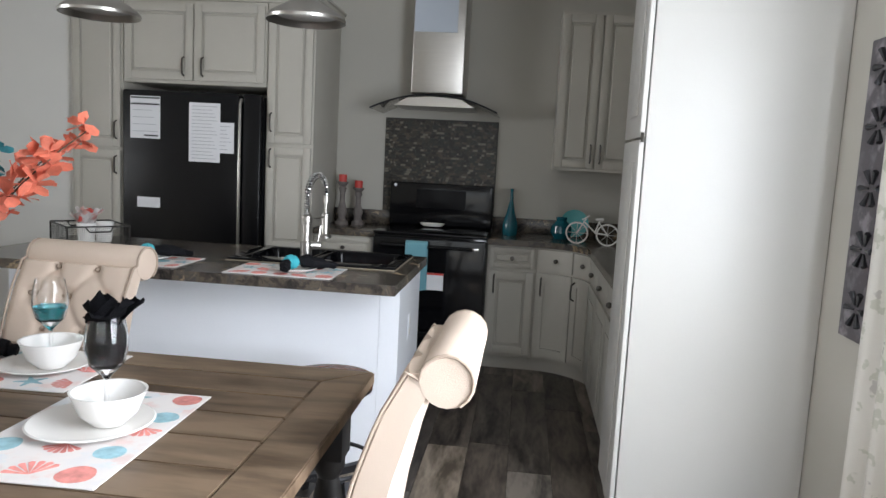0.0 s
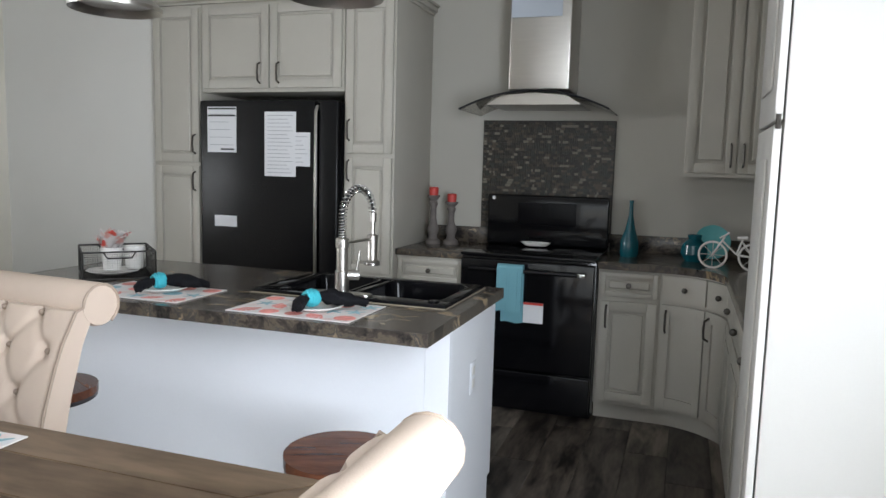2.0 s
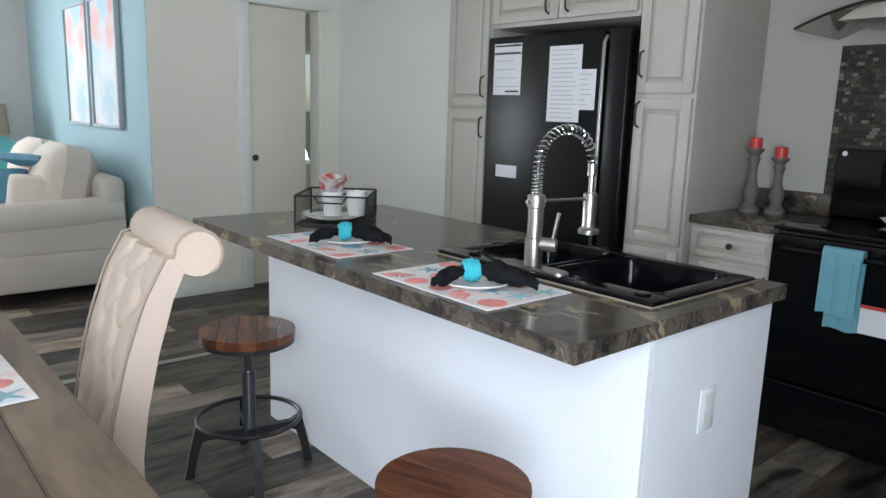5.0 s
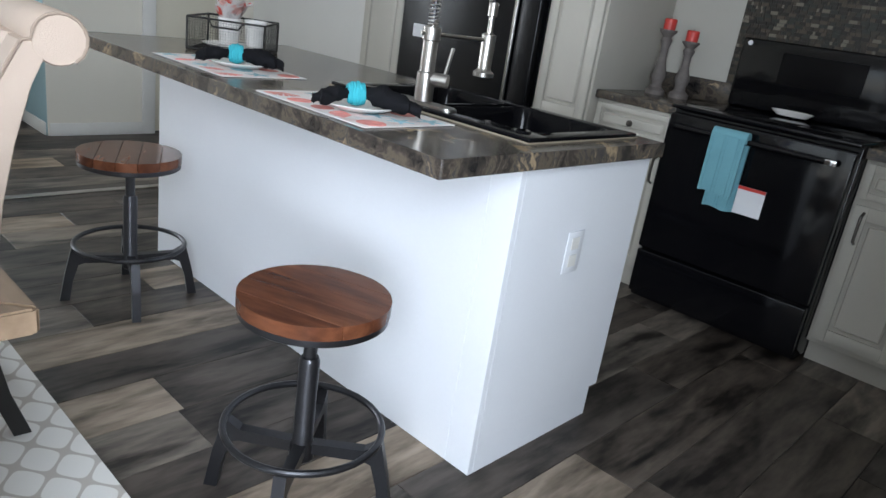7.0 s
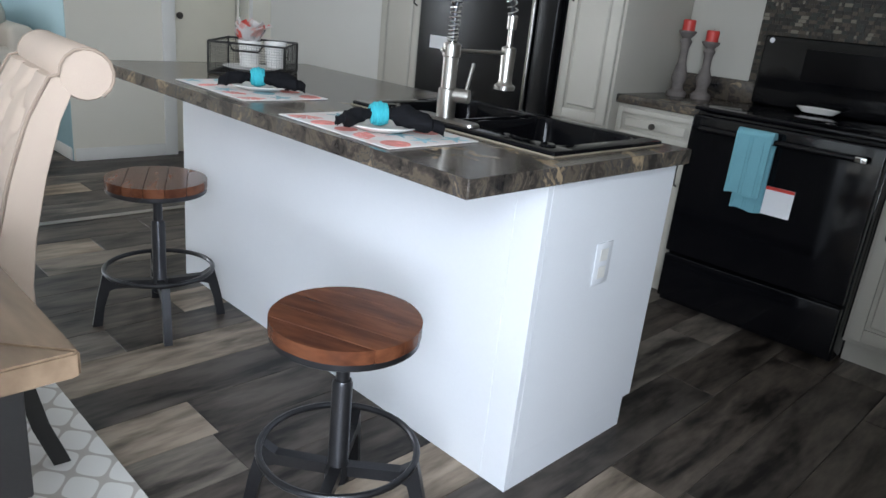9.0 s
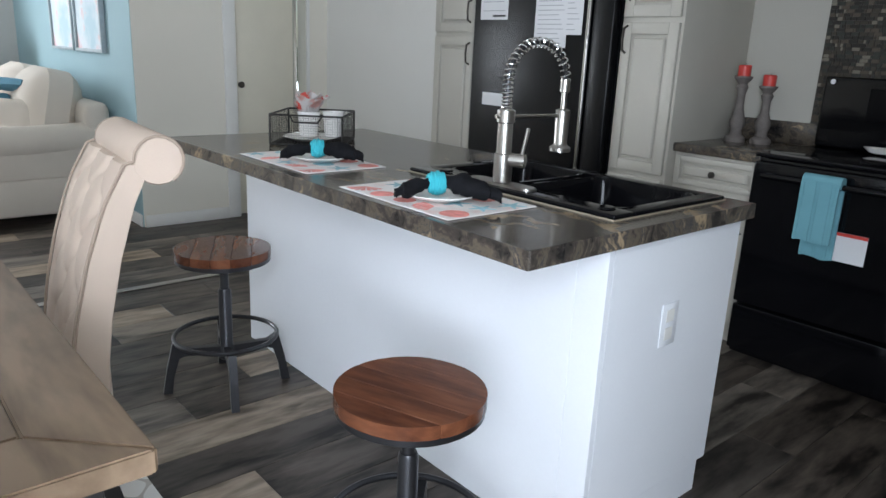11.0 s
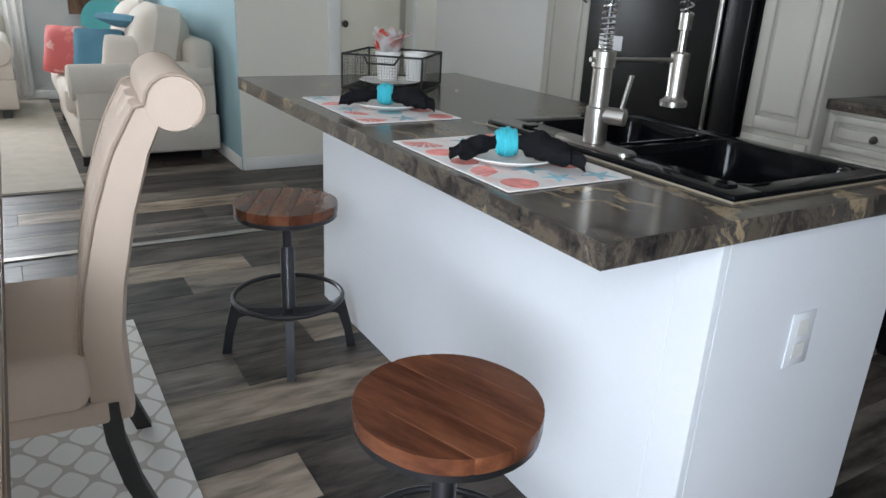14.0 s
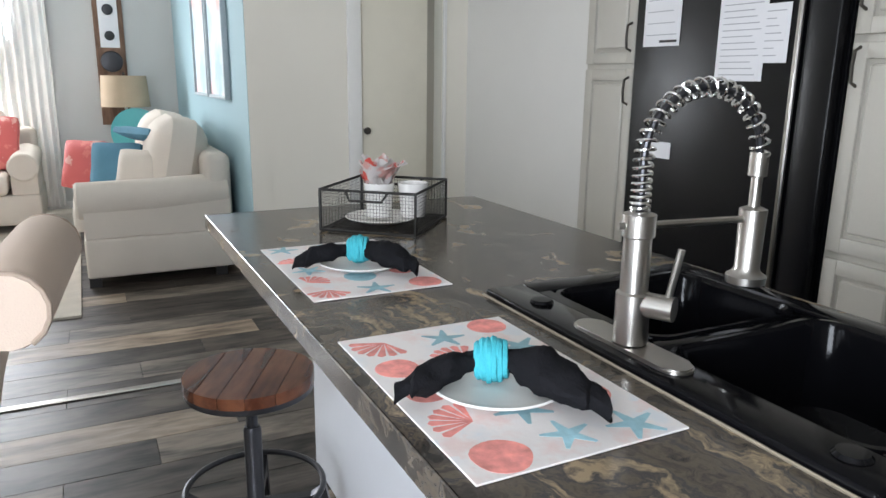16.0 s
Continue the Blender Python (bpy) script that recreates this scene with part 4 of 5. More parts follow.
coil, turns = [], 29
tot = len(path) - 1
for k in range(turns * 12 + 1):
    s = k / (turns * 12)
    f = s ** 1.35 * tot
    i0 = min(int(f), tot - 1)
    p = path[i0].lerp(path[i0 + 1], f - i0)
    d = (path[i0 + 1] - path[i0]).normalized()
    sd = Vector((DY, -DX, 0))
    up = d.cross(sd)
    a = 2 * math.pi * k / 12
    coil.append(p + 0.0135 * (math.cos(a) * sd + math.sin(a) * up))
part("spring", tube(bmesh.new(), coil, 0.0025, 6), CHROME, fc, "bright coiled spring")
part("support_arm", tube(bmesh.new(), [(FX - DX * 0.035, FY - DY * 0.035, 1.103), (hx, hy, 1.103)], 0.0055, 8), STEEL, fc)
part("spray_head", lathe(bmesh.new(), [(0, 1.0), (0.03, 1.0), (0.031, 1.012), (0.022, 1.018), (0.019, 1.025), (0.021, 1.118), (0.012, 1.122), (0, 1.122)], hx, hy, 20), STEEL, fc)
part("handle_body", tube(bmesh.new(), [(FX, FY, 0.985), (FX + 0.055, FY + 0.03, 0.985)], 0.019, 16), STEEL, fc)
part("lever", tube(bmesh.new(), [(FX + 0.045, FY + 0.024, 0.99), (FX + 0.055, FY + 0.034, 1.075)], 0.0055, 8), STEEL, fc)


# ---- things on the island ----
def napkin(at, z, turn, label, long=0.3, bend=0.055):
    """A dark cloth napkin gathered in a knitted ring."""
    root = thing("napkin", (at[0], at[1], z), label, "napkin", "tied napkins")
    c, s = math.cos(turn), math.sin(turn)
    for sgn, fl in ((1, 1.0), (-1, 0.78)):
        bm = bmesh.new()
        rings = []
        for k in range(21):
            u = k / 20
            r = (0.013 + (0.016 + 0.005 * sgn) * min(1, u * 2.2)) * (1 if u < 0.85 else 0.7) * (1 + 0.12 * math.sin(7 * u + sgn + at[0] * 9))
            ctr = Vector((at[0] + sgn * c * long / 2 * fl * u + s * bend * u ** 1.6, at[1] + sgn * s * long / 2 * fl * u - c * bend * u ** 1.6, z + 0.03 - 0.012 * u * u))
            rings.append([bm.verts.new(ctr + Vector((-s * math.cos(a) * r * 1.3, c * math.cos(a) * r * 1.3, math.sin(a) * r * 0.72 * (1 + 0.12 * math.sin(3 * a + 5 * u + sgn))))) for a in [2 * math.pi * j / 24 for j in range(24)]])
        for a, b in zip(rings, rings[1:]):
            for j in range(24):
                bm.faces.new((a[j], a[(j + 1) % 24], b[(j + 1) % 24], b[j]))
        bm.faces.new(rings[0]), bm.faces.new(rings[-1])
        for v in bm.verts:
            d = noise.noise_vector(v.co * 38) * 0.007 + noise.noise_vector(v.co * 90) * 0.003
            v.co += d
            v.co.z = max(v.co.z, z - 0.006)
        part("cloth", bm, NAPKIN, root)
    bm = bmesh.new()
    spiral = []
    for k in range(109):
        o, a = (k - 54) / 18 * 0.007, 2 * math.pi * k / 18
        b = 0.72 + 0.28 * math.cos(o / 0.021 * 1.5) + 0.05 * math.sin(a * 3.5)
        spiral.append((at[0] + c * o - s * 0.029 * b * math.cos(a), at[1] + s * o + c * 0.029 * b * math.cos(a), z + 0.029 + 0.026 * b * math.sin(a)))
    tube(bm, spiral, 0.0056, 6)
    part("napkin_ring", bm, TEAL, root, "knitted turquoise ring")


def plate(x, y, z, r, label="round white ceramic plate"):
    bm = lathe(bmesh.new(), [(0, 0), (r * 0.6, 0), (r * 0.97, 0.013), (r, 0.015), (r * 0.97, 0.017), (r * 0.62, 0.005), (0, 0.004)], x, y, 40, z)
    solid("plate", bm, WHITE, label, "plate")


def motif(kind, r):
    """Flat printed shapes about the origin: starfish, scallop fan, sand dollar."""
    bm = bmesh.new()
    if kind == "starfish":
        prism(bm, [(r * q * math.cos(a), r * q * math.sin(a)) for k in range(5) for q, a in ((1.0, 1.2566 * k - 0.06), (1.0, 1.2566 * k + 0.06), (0.34, 1.2566 * k + 0.628))], 0, 0.0004)
    elif kind == "scallop":
        for k in range(7):
            a0 = -1.2 + 0.35 * k
            prism(bm, [(0, -r * 0.6), (1.25 * r * math.sin(a0), -r * 0.6 + 1.35 * r * math.cos(a0)), (1.35 * r * math.sin(a0 + 0.13), -r * 0.6 + 1.45 * r * math.cos(a0 + 0.13)), (1.25 * r * math.sin(a0 + 0.26), -r * 0.6 + 1.35 * r * math.cos(a0 + 0.26))], 0, 0.0004)
    else:
        prism(bm, [(r * 0.85 * math.cos(a) * (1 + 0.05 * math.sin(3 * a)), r * 0.85 * math.sin(a)) for a in [2 * math.pi * k / 22 for k in range(22)]], 0, 0.0004)
    return bm


def placemat(x0, y0, x1, y1, z, turn, label):
    cx, cy, w, h = (x0 + x1) / 2, (y0 + y1) / 2, x1 - x0, y1 - y0
    root = thing("placemat", (0, 0, 0), label, "placemat", "beach print placemats")
    part("cloth", B(-w / 2, -h / 2, 0, w / 2, h / 2, 0.003, bevel=0.001, seg=1), MAT, root, local=True)
    rng = random.Random(int(1000 * abs(x0)))
    nx, ny = (5, 3) if w > h else (3, 5)
    for i in range(nx):
        for j in range(ny):
            kind = ("starfish", "scallop", "sand_dollar")[(i + 2 * j + rng.randrange(2)) % 3]
            r_ = rng.uniform(0.033, 0.043)
            px, py = w * ((i + 0.5) / nx - 0.5) + rng.uniform(-0.012, 0.012), h * ((j + 0.5) / ny - 0.5) + rng.uniform(-0.012, 0.012)
            bm = motif(kind, r_)
            bmesh.ops.rotate(bm, verts=bm.verts, matrix=Matrix.Rotation(rng.uniform(0, 6.28), 3, "Z"))
            bmesh.ops.translate(bm, verts=bm.verts, vec=(px, py, 0.0031))
            part(kind + "_print", bm, PRINT_BLUE if kind == "starfish" or (kind == "sand_dollar" and j % 2) else PRINT_CORAL, root, smooth=False, local=True)
    root.matrix_basis = pose(cx, cy, z, 0, 0, math.degrees(turn))


ZT = 0.901
placemat(-1.205, 3.095, -0.755, 3.39, ZT, 0.0, "white placemat with coral and teal shell print, on island")
placemat(-1.865, 3.12, -1.42, 3.41, ZT, 0.0, "white placemat with coral and teal shell print, by wire basket")
for px_, py_, ta in ((-0.945, 3.232, 1.0), (-1.615, 3.285, 1.0)):
    plate(px_, py_, ZT + 0.004, 0.095)
    napkin((px_ - 0.015, py_), ZT + 0.012, ta, "black cloth napkin tied with turquoise knitted ring on plate", 0.29, 0.1)

# wire basket
bk = thing("wire_basket", (-2.05, 3.52, 0.901), "black wire mesh basket holding plate and cup", "basket")
BW, BD, BH, BA = 0.27, 0.3, 0.11, radians(48)


def bpt(u, v, z):
    return (-2.05 + math.cos(BA) * u - math.sin(BA) * v, 3.52 + math.sin(BA) * u + math.cos(BA) * v, 0.905 + z)


cor = [(-BW / 2, -BD / 2), (BW / 2, -BD / 2), (BW / 2, BD / 2), (-BW / 2, BD / 2)]
for z in (0.0, BH):
    part("rim_wire", tube(bmesh.new(), [bpt(u, v, z) for u, v in cor], 0.004, 8, closed=True), IRON, bk)
for u, v in cor:
    part("corner_post", tube(bmesh.new(), [bpt(u, v, 0), bpt(u, v, BH)], 0.004, 8), IRON, bk)
for side in range(4):
    (u0, v0), (u1, v1) = cor[side], cor[(side + 1) % 4]
    bm = bmesh.new()
    for k in range(1, 30):
        f = k / 30
        tube(bm, [bpt(u0 + (u1 - u0) * f, v0 + (v1 - v0) * f, 0), bpt(u0 + (u1 - u0) * f, v0 + (v1 - v0) * f, BH)], 0.0006, 3, caps=False)
    for k in range(1, 12):
        tube(bm, [bpt(u0, v0, BH * k / 12), bpt(u1, v1, BH * k / 12)], 0.0006, 3, caps=False)
    part("mesh_side", bm, IRON, bk)
bm = bmesh.new()
for k in range(1, 24):
    tube(bm, [bpt(-BW / 2 + BW * k / 24, -BD / 2, 0), bpt(-BW / 2 + BW * k / 24, BD / 2, 0)], 0.0007, 3, caps=False)
    tube(bm, [bpt(-BW / 2, -BD / 2 + BD * k / 24, 0), bpt(BW / 2, -BD / 2 + BD * k / 24, 0)], 0.0007, 3, caps=False)
part("mesh_floor", bm, IRON, bk)
for v in (-BD / 2 - 0.004, BD / 2 + 0.004):
    part("handle", tube(bmesh.new(), [bpt(-0.06, v, BH), bpt(-0.045, v * 1.05, BH - 0.024), bpt(0.045, v * 1.05, BH - 0.024), bpt(0.06, v, BH)], 0.0035, 8), IRON, bk)
plate(-2.06, 3.51, 0.908, 0.105, "white plate stacked inside wire basket")


def cup(x, y, label):
    root = thing("cup", (x, y, 0.915), label, "cup", "cups in wire basket")
    part("cup_body", lathe(bmesh.new(), [(0, 0), (0.034, 0), (0.042, 0.085), (0.044, 0.095), (0.04, 0.095), (0.032, 0.01), (0, 0.008)], x, y, 28, 0.925), WHITE, root)
    return root


def crumpled(root, x, y, z, count, spread, seed, cloth, label, size=1.0):
    """Napkin corners standing out of a cup or glass, each a curled leaf of cloth."""
    rng = random.Random(seed)
    for k in range(count):
        a, lean, h = 2.4 * k, rng.uniform(0.25, 0.95), rng.uniform(0.07, 0.115) * size
        c, s = math.cos(a), math.sin(a)
        bm, rows = bmesh.new(), []
        for i in range(9):
            u = i / 8
            w = 0.034 * size * math.sin(math.pi * (0.16 + 0.72 * u)) * rng.uniform(0.9, 1.1)
            out, up = spread * (0.15 + lean * u + 0.25 * u * u), h * (u - 0.35 * lean * u * u)
            row = []
            for j in range(7):
                v = j / 3 - 1
                curl = 0.014 * v * v * (1 - 0.3 * u) + 0.004 * math.sin(5 * v + 6 * u + k)
                row.append(bm.verts.new((x + c * (out - curl) - s * w * v, y + s * (out - curl) + c * w * v, z + up + 0.006 * math.sin(4 * v + k) * u)))
            rows.append(row)
        for p, q in zip(rows, rows[1:]):
            for j in range(6):
                bm.faces.new((p[j], p[j + 1], q[j + 1], q[j]))
        bmesh.ops.solidify(bm, geom=list(bm.faces), thickness=0.0012)
        part("napkin_fold", bm, cloth, root, label)


crumpled(cup(-2.055, 3.5, "white cup stuffed with coral printed napkin"), -2.055, 3.5, 1.0, 10, 0.06, 2, PRINT, "white napkin with coral print", 1.2)
cup(-2.02, 3.59, "plain white cup standing in wire basket")

# pendants
for px_ in (-0.985, -1.93):
    pd = thing("pendant_light", (px_, 3.42, 1.97), "brushed nickel dome pendant light over island", "pendant light", "pendants over island")
    part("shade", lathe(bmesh.new(), [(0.17, 1.96), (0.172, 1.972), (0.15, 1.995), (0.09, 2.03), (0.045, 2.055), (0.035, 2.09), (0.03, 2.09), (0.04, 2.05), (0.086, 2.024), (0.146, 1.99), (0.166, 1.965), (0.17, 1.96)], px_, 3.42, 40), STEEL, pd)
    part("diffuser", lathe(bmesh.new(), [(0, 1.985), (0.13, 1.985), (0.14, 1.99), (0, 1.993)], px_, 3.42, 32), WHITE, pd, "white inner reflector")
    part("socket_cup", lathe(bmesh.new(), [(0, 2.09), (0.034, 2.09), (0.034, 2.16), (0.012, 2.18), (0, 2.18)], px_, 3.42, 24), STEEL, pd)
    part("rod", tube(bmesh.new(), [(px_, 3.42, 2.17), (px_, 3.42, TOP - 0.02)], 0.006, 8), STEEL, pd)
    part("canopy", lathe(bmesh.new(), [(0, TOP - 0.03), (0.06, TOP - 0.025), (0.065, TOP - 0.001), (0, TOP - 0.001)], px_, 3.42, 24), STEEL, pd)

# candle holders, bottle, ornaments
for cx_, cy_, ch in ((-1.325, 5.46, 0.305), (-1.215, 5.5, 0.265)):
    ca = thing("candle_holder", (cx_, cy_, 0.902), "grey weathered turned wood candle holder with red candle", "candle holder", "candle holders by range")
    part("stand", lathe(bmesh.new(), [(0, 0), (0.048, 0), (0.048, 0.02), (0.03, 0.035), (0.026, 0.055), (0.036, 0.085), (0.036, 0.1), (0.02, ch * 0.55), (0.019, ch * 0.75), (0.029, ch * 0.86), (0.02, ch * 0.91), (0.042, ch), (0.042, ch + 0.008), (0, ch + 0.008)], cx_, cy_, 24, 0.902), GREYW, ca)
    part("candle", lathe(bmesh.new(), [(0, ch + 0.0085), (0.029, ch + 0.0085), (0.03, ch + 0.055), (0.026, ch + 0.06), (0, ch + 0.054)], cx_, cy_, 24, 0.902), CANDLE, ca, "short red pillar candle")
    part("wick", tube(bmesh.new(), [(cx_, cy_, 0.902 + ch + 0.053), (cx_ + 0.002, cy_, 0.902 + ch + 0.068)], 0.0015, 5), INKD, ca)
bt = thing("bottle", (-0.09, 5.45, 0.902), "tall slender teal glass bottle on worktop", "bottle")
part("body", lathe(bmesh.new(), [(0, 0), (0.05, 0), (0.055, 0.02), (0.053, 0.09), (0.03, 0.16), (0.014, 0.24), (0.011, 0.31), (0.014, 0.33), (0, 0.33)], -0.09, 5.45, 28, 0.902), TEALG, bt)
vs = thing("vase", (0.27, 5.42, 0.902), "round dark teal glass vase on worktop", "vase")
part("body", lathe(bmesh.new(), [(0, 0), (0.05, 0), (0.075, 0.04), (0.07, 0.09), (0.035, 0.125), (0.04, 0.15), (0.034, 0.15), (0.03, 0.125), (0, 0.1)], 0.27, 5.42, 28, 0.902), TEALG, vs)
dp = thing("display_plate", (0.37, 5.55, 0.902), "teal and white decorative plate leaning on wall", "plate")
bm = lathe(bmesh.new(), [(0, 0), (0.06, 0.002), (0.1, 0.014), (0.1, 0.018), (0.06, 0.008), (0, 0.006)], 0, 0, 32)
bmesh.ops.rotate(bm, verts=bm.verts, matrix=Matrix.Rotation(radians(78), 3, "X"))
bmesh.ops.translate(bm, verts=bm.verts, vec=(0.37, 5.57, 1.001))
part("dish", bm, TURQ, dp)
bi = thing("bicycle_ornament", (0.44, 5.12, 0.902), "small white wire bicycle ornament on worktop", "ornament")
WR = 0.072
bx0, bx1, byy, bz = 0.36, 0.555, 5.14, 0.902 + WR
for wx in (bx0, bx1):
    wy = byy - (wx - bx0) * 0.25
    wh = part("wheel", tube(bmesh.new(), [(wx + WR * 0.95 * math.cos(a), wy - 0.25 * WR * 0.95 * math.cos(a), bz + WR * 0.95 * math.sin(a)) for a in [2 * math.pi * k / 28 for k in range(28)]], 0.006, 8, closed=True), WHITE, bi)
    bm = bmesh.new()
    for k in range(8):
        a = math.pi * k / 4
        tube(bm, [(wx, wy, bz), (wx + WR * 0.93 * math.cos(a), wy - 0.25 * WR * 0.93 * math.cos(a), bz + WR * 0.93 * math.sin(a))], 0.0016, 5)
    part("spokes", bm, WHITE, wh)
yy = lambda x: byy - (x - bx0) * 0.25
for nm, pts in (("frame_tube", [(bx0, bz), (bx0 + 0.055, bz + 0.1)]), ("frame_tube", [(bx0 + 0.045, bz + 0.075), (bx0 + 0.115, bz + 0.01)]), ("frame_tube", [(bx0 + 0.115, bz + 0.01), (bx1, bz)]),
                ("frame_tube", [(bx0 + 0.115, bz + 0.01), (bx0 + 0.14, bz + 0.09)]), ("frame_tube", [(bx1, bz), (bx0 + 0.14, bz + 0.075)]), ("handlebar", [(bx0 + 0.03, bz + 0.09), (bx0 + 0.055, bz + 0.105), (bx0 + 0.075, bz + 0.12)]), ("saddle", [(bx0 + 0.115, bz + 0.095), (bx0 + 0.165, bz + 0.1)])):
    part(nm, tube(bmesh.new(), [(x, yy(x), z) for x, z in pts], 0.009 if nm == "saddle" else 0.005, 8), WHITE, bi)


# ---- bar stools ----
def stool(x, y, spin, grain):
    st = thing("bar_stool", (x, y, 0), "round red-brown wood seat stool on dark metal screw base", "stool", "bar stools at island")
    for k in range(5):
        y0, y1, r = -0.17 + 0.068 * k, -0.17 + 0.068 * (k + 1), 0.17
        ys = [y0 + 0.0006 + (y1 - y0 - 0.0012) * j / 10 for j in range(11)]
        hw = [math.sqrt(max(r * r - y * y, 1e-5)) for y in ys]
        bm = prism(bmesh.new(), [(w_, y) for w_, y in zip(hw, ys)] + [(-w_, y) for w_, y in zip(hw[::-1], ys[::-1])], 0.516, 0.547)
        bmesh.ops.bevel(bm, geom=[e for e in bm.edges if abs(e.verts[0].co.z - e.verts[1].co.z) < 1e-4], offset=0.0014, segments=1, affect="EDGES")
        part("seat_board", bm, STOOLW, st, local=True).rotation_euler = (0, 0, grain)
    part("seat_plate", lathe(bmesh.new(), [(0, 0.478), (0.05, 0.478), (0.06, 0.497), (0.164, 0.498), (0.168, 0.501), (0.168, 0.515), (0, 0.5152)], 0, 0, 40), GUNMETAL, st, local=True)
    part("screw", lathe(bmesh.new(), [(0, 0.3), (0.016, 0.3), (0.016, 0.478), (0, 0.478)], 0, 0, 16), GUNMETAL, st, local=True)
    part("column", lathe(bmesh.new(), [(0, 0.11), (0.02, 0.11), (0.03, 0.12), (0.03, 0.16), (0.024, 0.17), (0.024, 0.38), (0.02, 0.39), (0, 0.39)], 0, 0, 20), GUNMETAL, st, local=True)
    part("foot_ring", tube(bmesh.new(), [(0.185 * math.cos(a), 0.185 * math.sin(a), 0.208) for a in [2 * math.pi * k / 40 for k in range(40)]], 0.0085, 10, closed=True), GUNMETAL, st, local=True)
    for k in range(4):
        a = spin + k * math.pi / 2
        ux, uy = math.cos(a), math.sin(a)
        sx, sy = -uy * 0.014, ux * 0.014
        bm = bmesh.new()
        prof = [((0.02, 0.138), (0.02, 0.166)), ((0.15, 0.142), (0.15, 0.172)), ((0.17, 0.135), (0.19, 0.199)), ((0.19, 0.07), (0.214, 0.1)), ((0.2, 0.0), (0.232, 0.0))]
        secs = [[bm.verts.new((ux * r + sg * sx, uy * r + sg * sy, z)) for r, z in (lo, hi) for sg in (-1, 1)] for lo, hi in prof]
        for p, q in zip(secs, secs[1:]):
            for i0, i1 in ((0, 1), (1, 3), (3, 2), (2, 0)):
                bm.faces.new((p[i0], p[i1], q[i1], q[i0]))
        for s in (secs[0], secs[-1]):
            bm.faces.new((s[0], s[1], s[3], s[2]))
        part("leg", bm, GUNMETAL, st, smooth=False, local=True)
    return st


stool(-1.985, 3.1, radians(72), radians(153))
stool(-0.706, 2.965, radians(40), radians(20))

# ---- dining table ----
TX0, TX1, TY0, TY1, TZ = -2.2, -0.4, 1.2, 2.32, 0.78
tb = thing("dining_table", ((TX0 + TX1) / 2, (TY0 + TY1) / 2, 0), "brown wood plank-top dining table on black legs", "table")
fw = 0.125
def quad_board(name, pts):
    bm = prism(bmesh.new(), pts, TZ - 0.035, TZ)
    bmesh.ops.bevel(bm, geom=list(bm.edges), offset=0.003, segments=2, affect="EDGES")
    part(name, bm, TABLEW, tb)


g = 0.0012
quad_board("frame_board", [(TX0 + g, TY1), (TX1 - g, TY1), (TX1 - fw, TY1 - fw), (TX0 + fw, TY1 - fw)])
quad_board("frame_board", [(TX0 + g, TY0), (TX1 - g, TY0), (TX1 - fw, TY0 + fw), (TX0 + fw, TY0 + fw)])
quad_board("frame_board", [(TX1, TY0 + g), (TX1, TY1 - g), (TX1 - fw + g, TY1 - fw - g), (TX1 - fw + g, TY0 + fw + g)])
quad_board("frame_board", [(TX0, TY0 + g), (TX0, TY1 - g), (TX0 + fw - g, TY1 - fw - g), (TX0 + fw - g, TY0 + fw + g)])
nb = 6
for k in range(nb):
    w = (TY1 - TY0 - 2 * fw) / nb
    y0 = TY0 + fw + k * w
    quad_board("plank", [(TX0 + fw + 0.001, y0 + g), (TX1 - fw - 0.001, y0 + g), (TX1 - fw - 0.001, y0 + w - g), (TX0 + fw + 0.001, y0 + w - g)])
for q in ((TX0 + 0.08, TY0 + 0.06, TX1 - 0.08, TY0 + 0.085), (TX0 + 0.08, TY1 - 0.085, TX1 - 0.08, TY1 - 0.06), (TX0 + 0.06, TY0 + 0.09, TX0 + 0.085, TY1 - 0.09), (TX1 - 0.085, TY0 + 0.09, TX1 - 0.06, TY1 - 0.09)):
    part("apron", B(q[0], q[1], TZ - 0.13, q[2], q[3], TZ - 0.036, bevel=0.003), DARKP, tb)
for lx in (TX0 + 0.1, TX1 - 0.1):
    for ly in (TY0 + 0.1, TY1 - 0.1):
        bm = lathe(bmesh.new(), [(0, 0.012), (0.025, 0.012), (0.03, 0.05), (0.024, 0.07), (0.038, 0.2), (0.045, 0.42), (0.03, 0.5), (0.045, 0.53), (0.045, 0.56), (0, 0.56)], lx, ly, 24)
        box(bm, lx - 0.048, ly - 0.048, 0.56, lx + 0.048, ly + 0.048, TZ - 0.037, bevel=0.004)
        part("leg", bm, DARKP, tb)


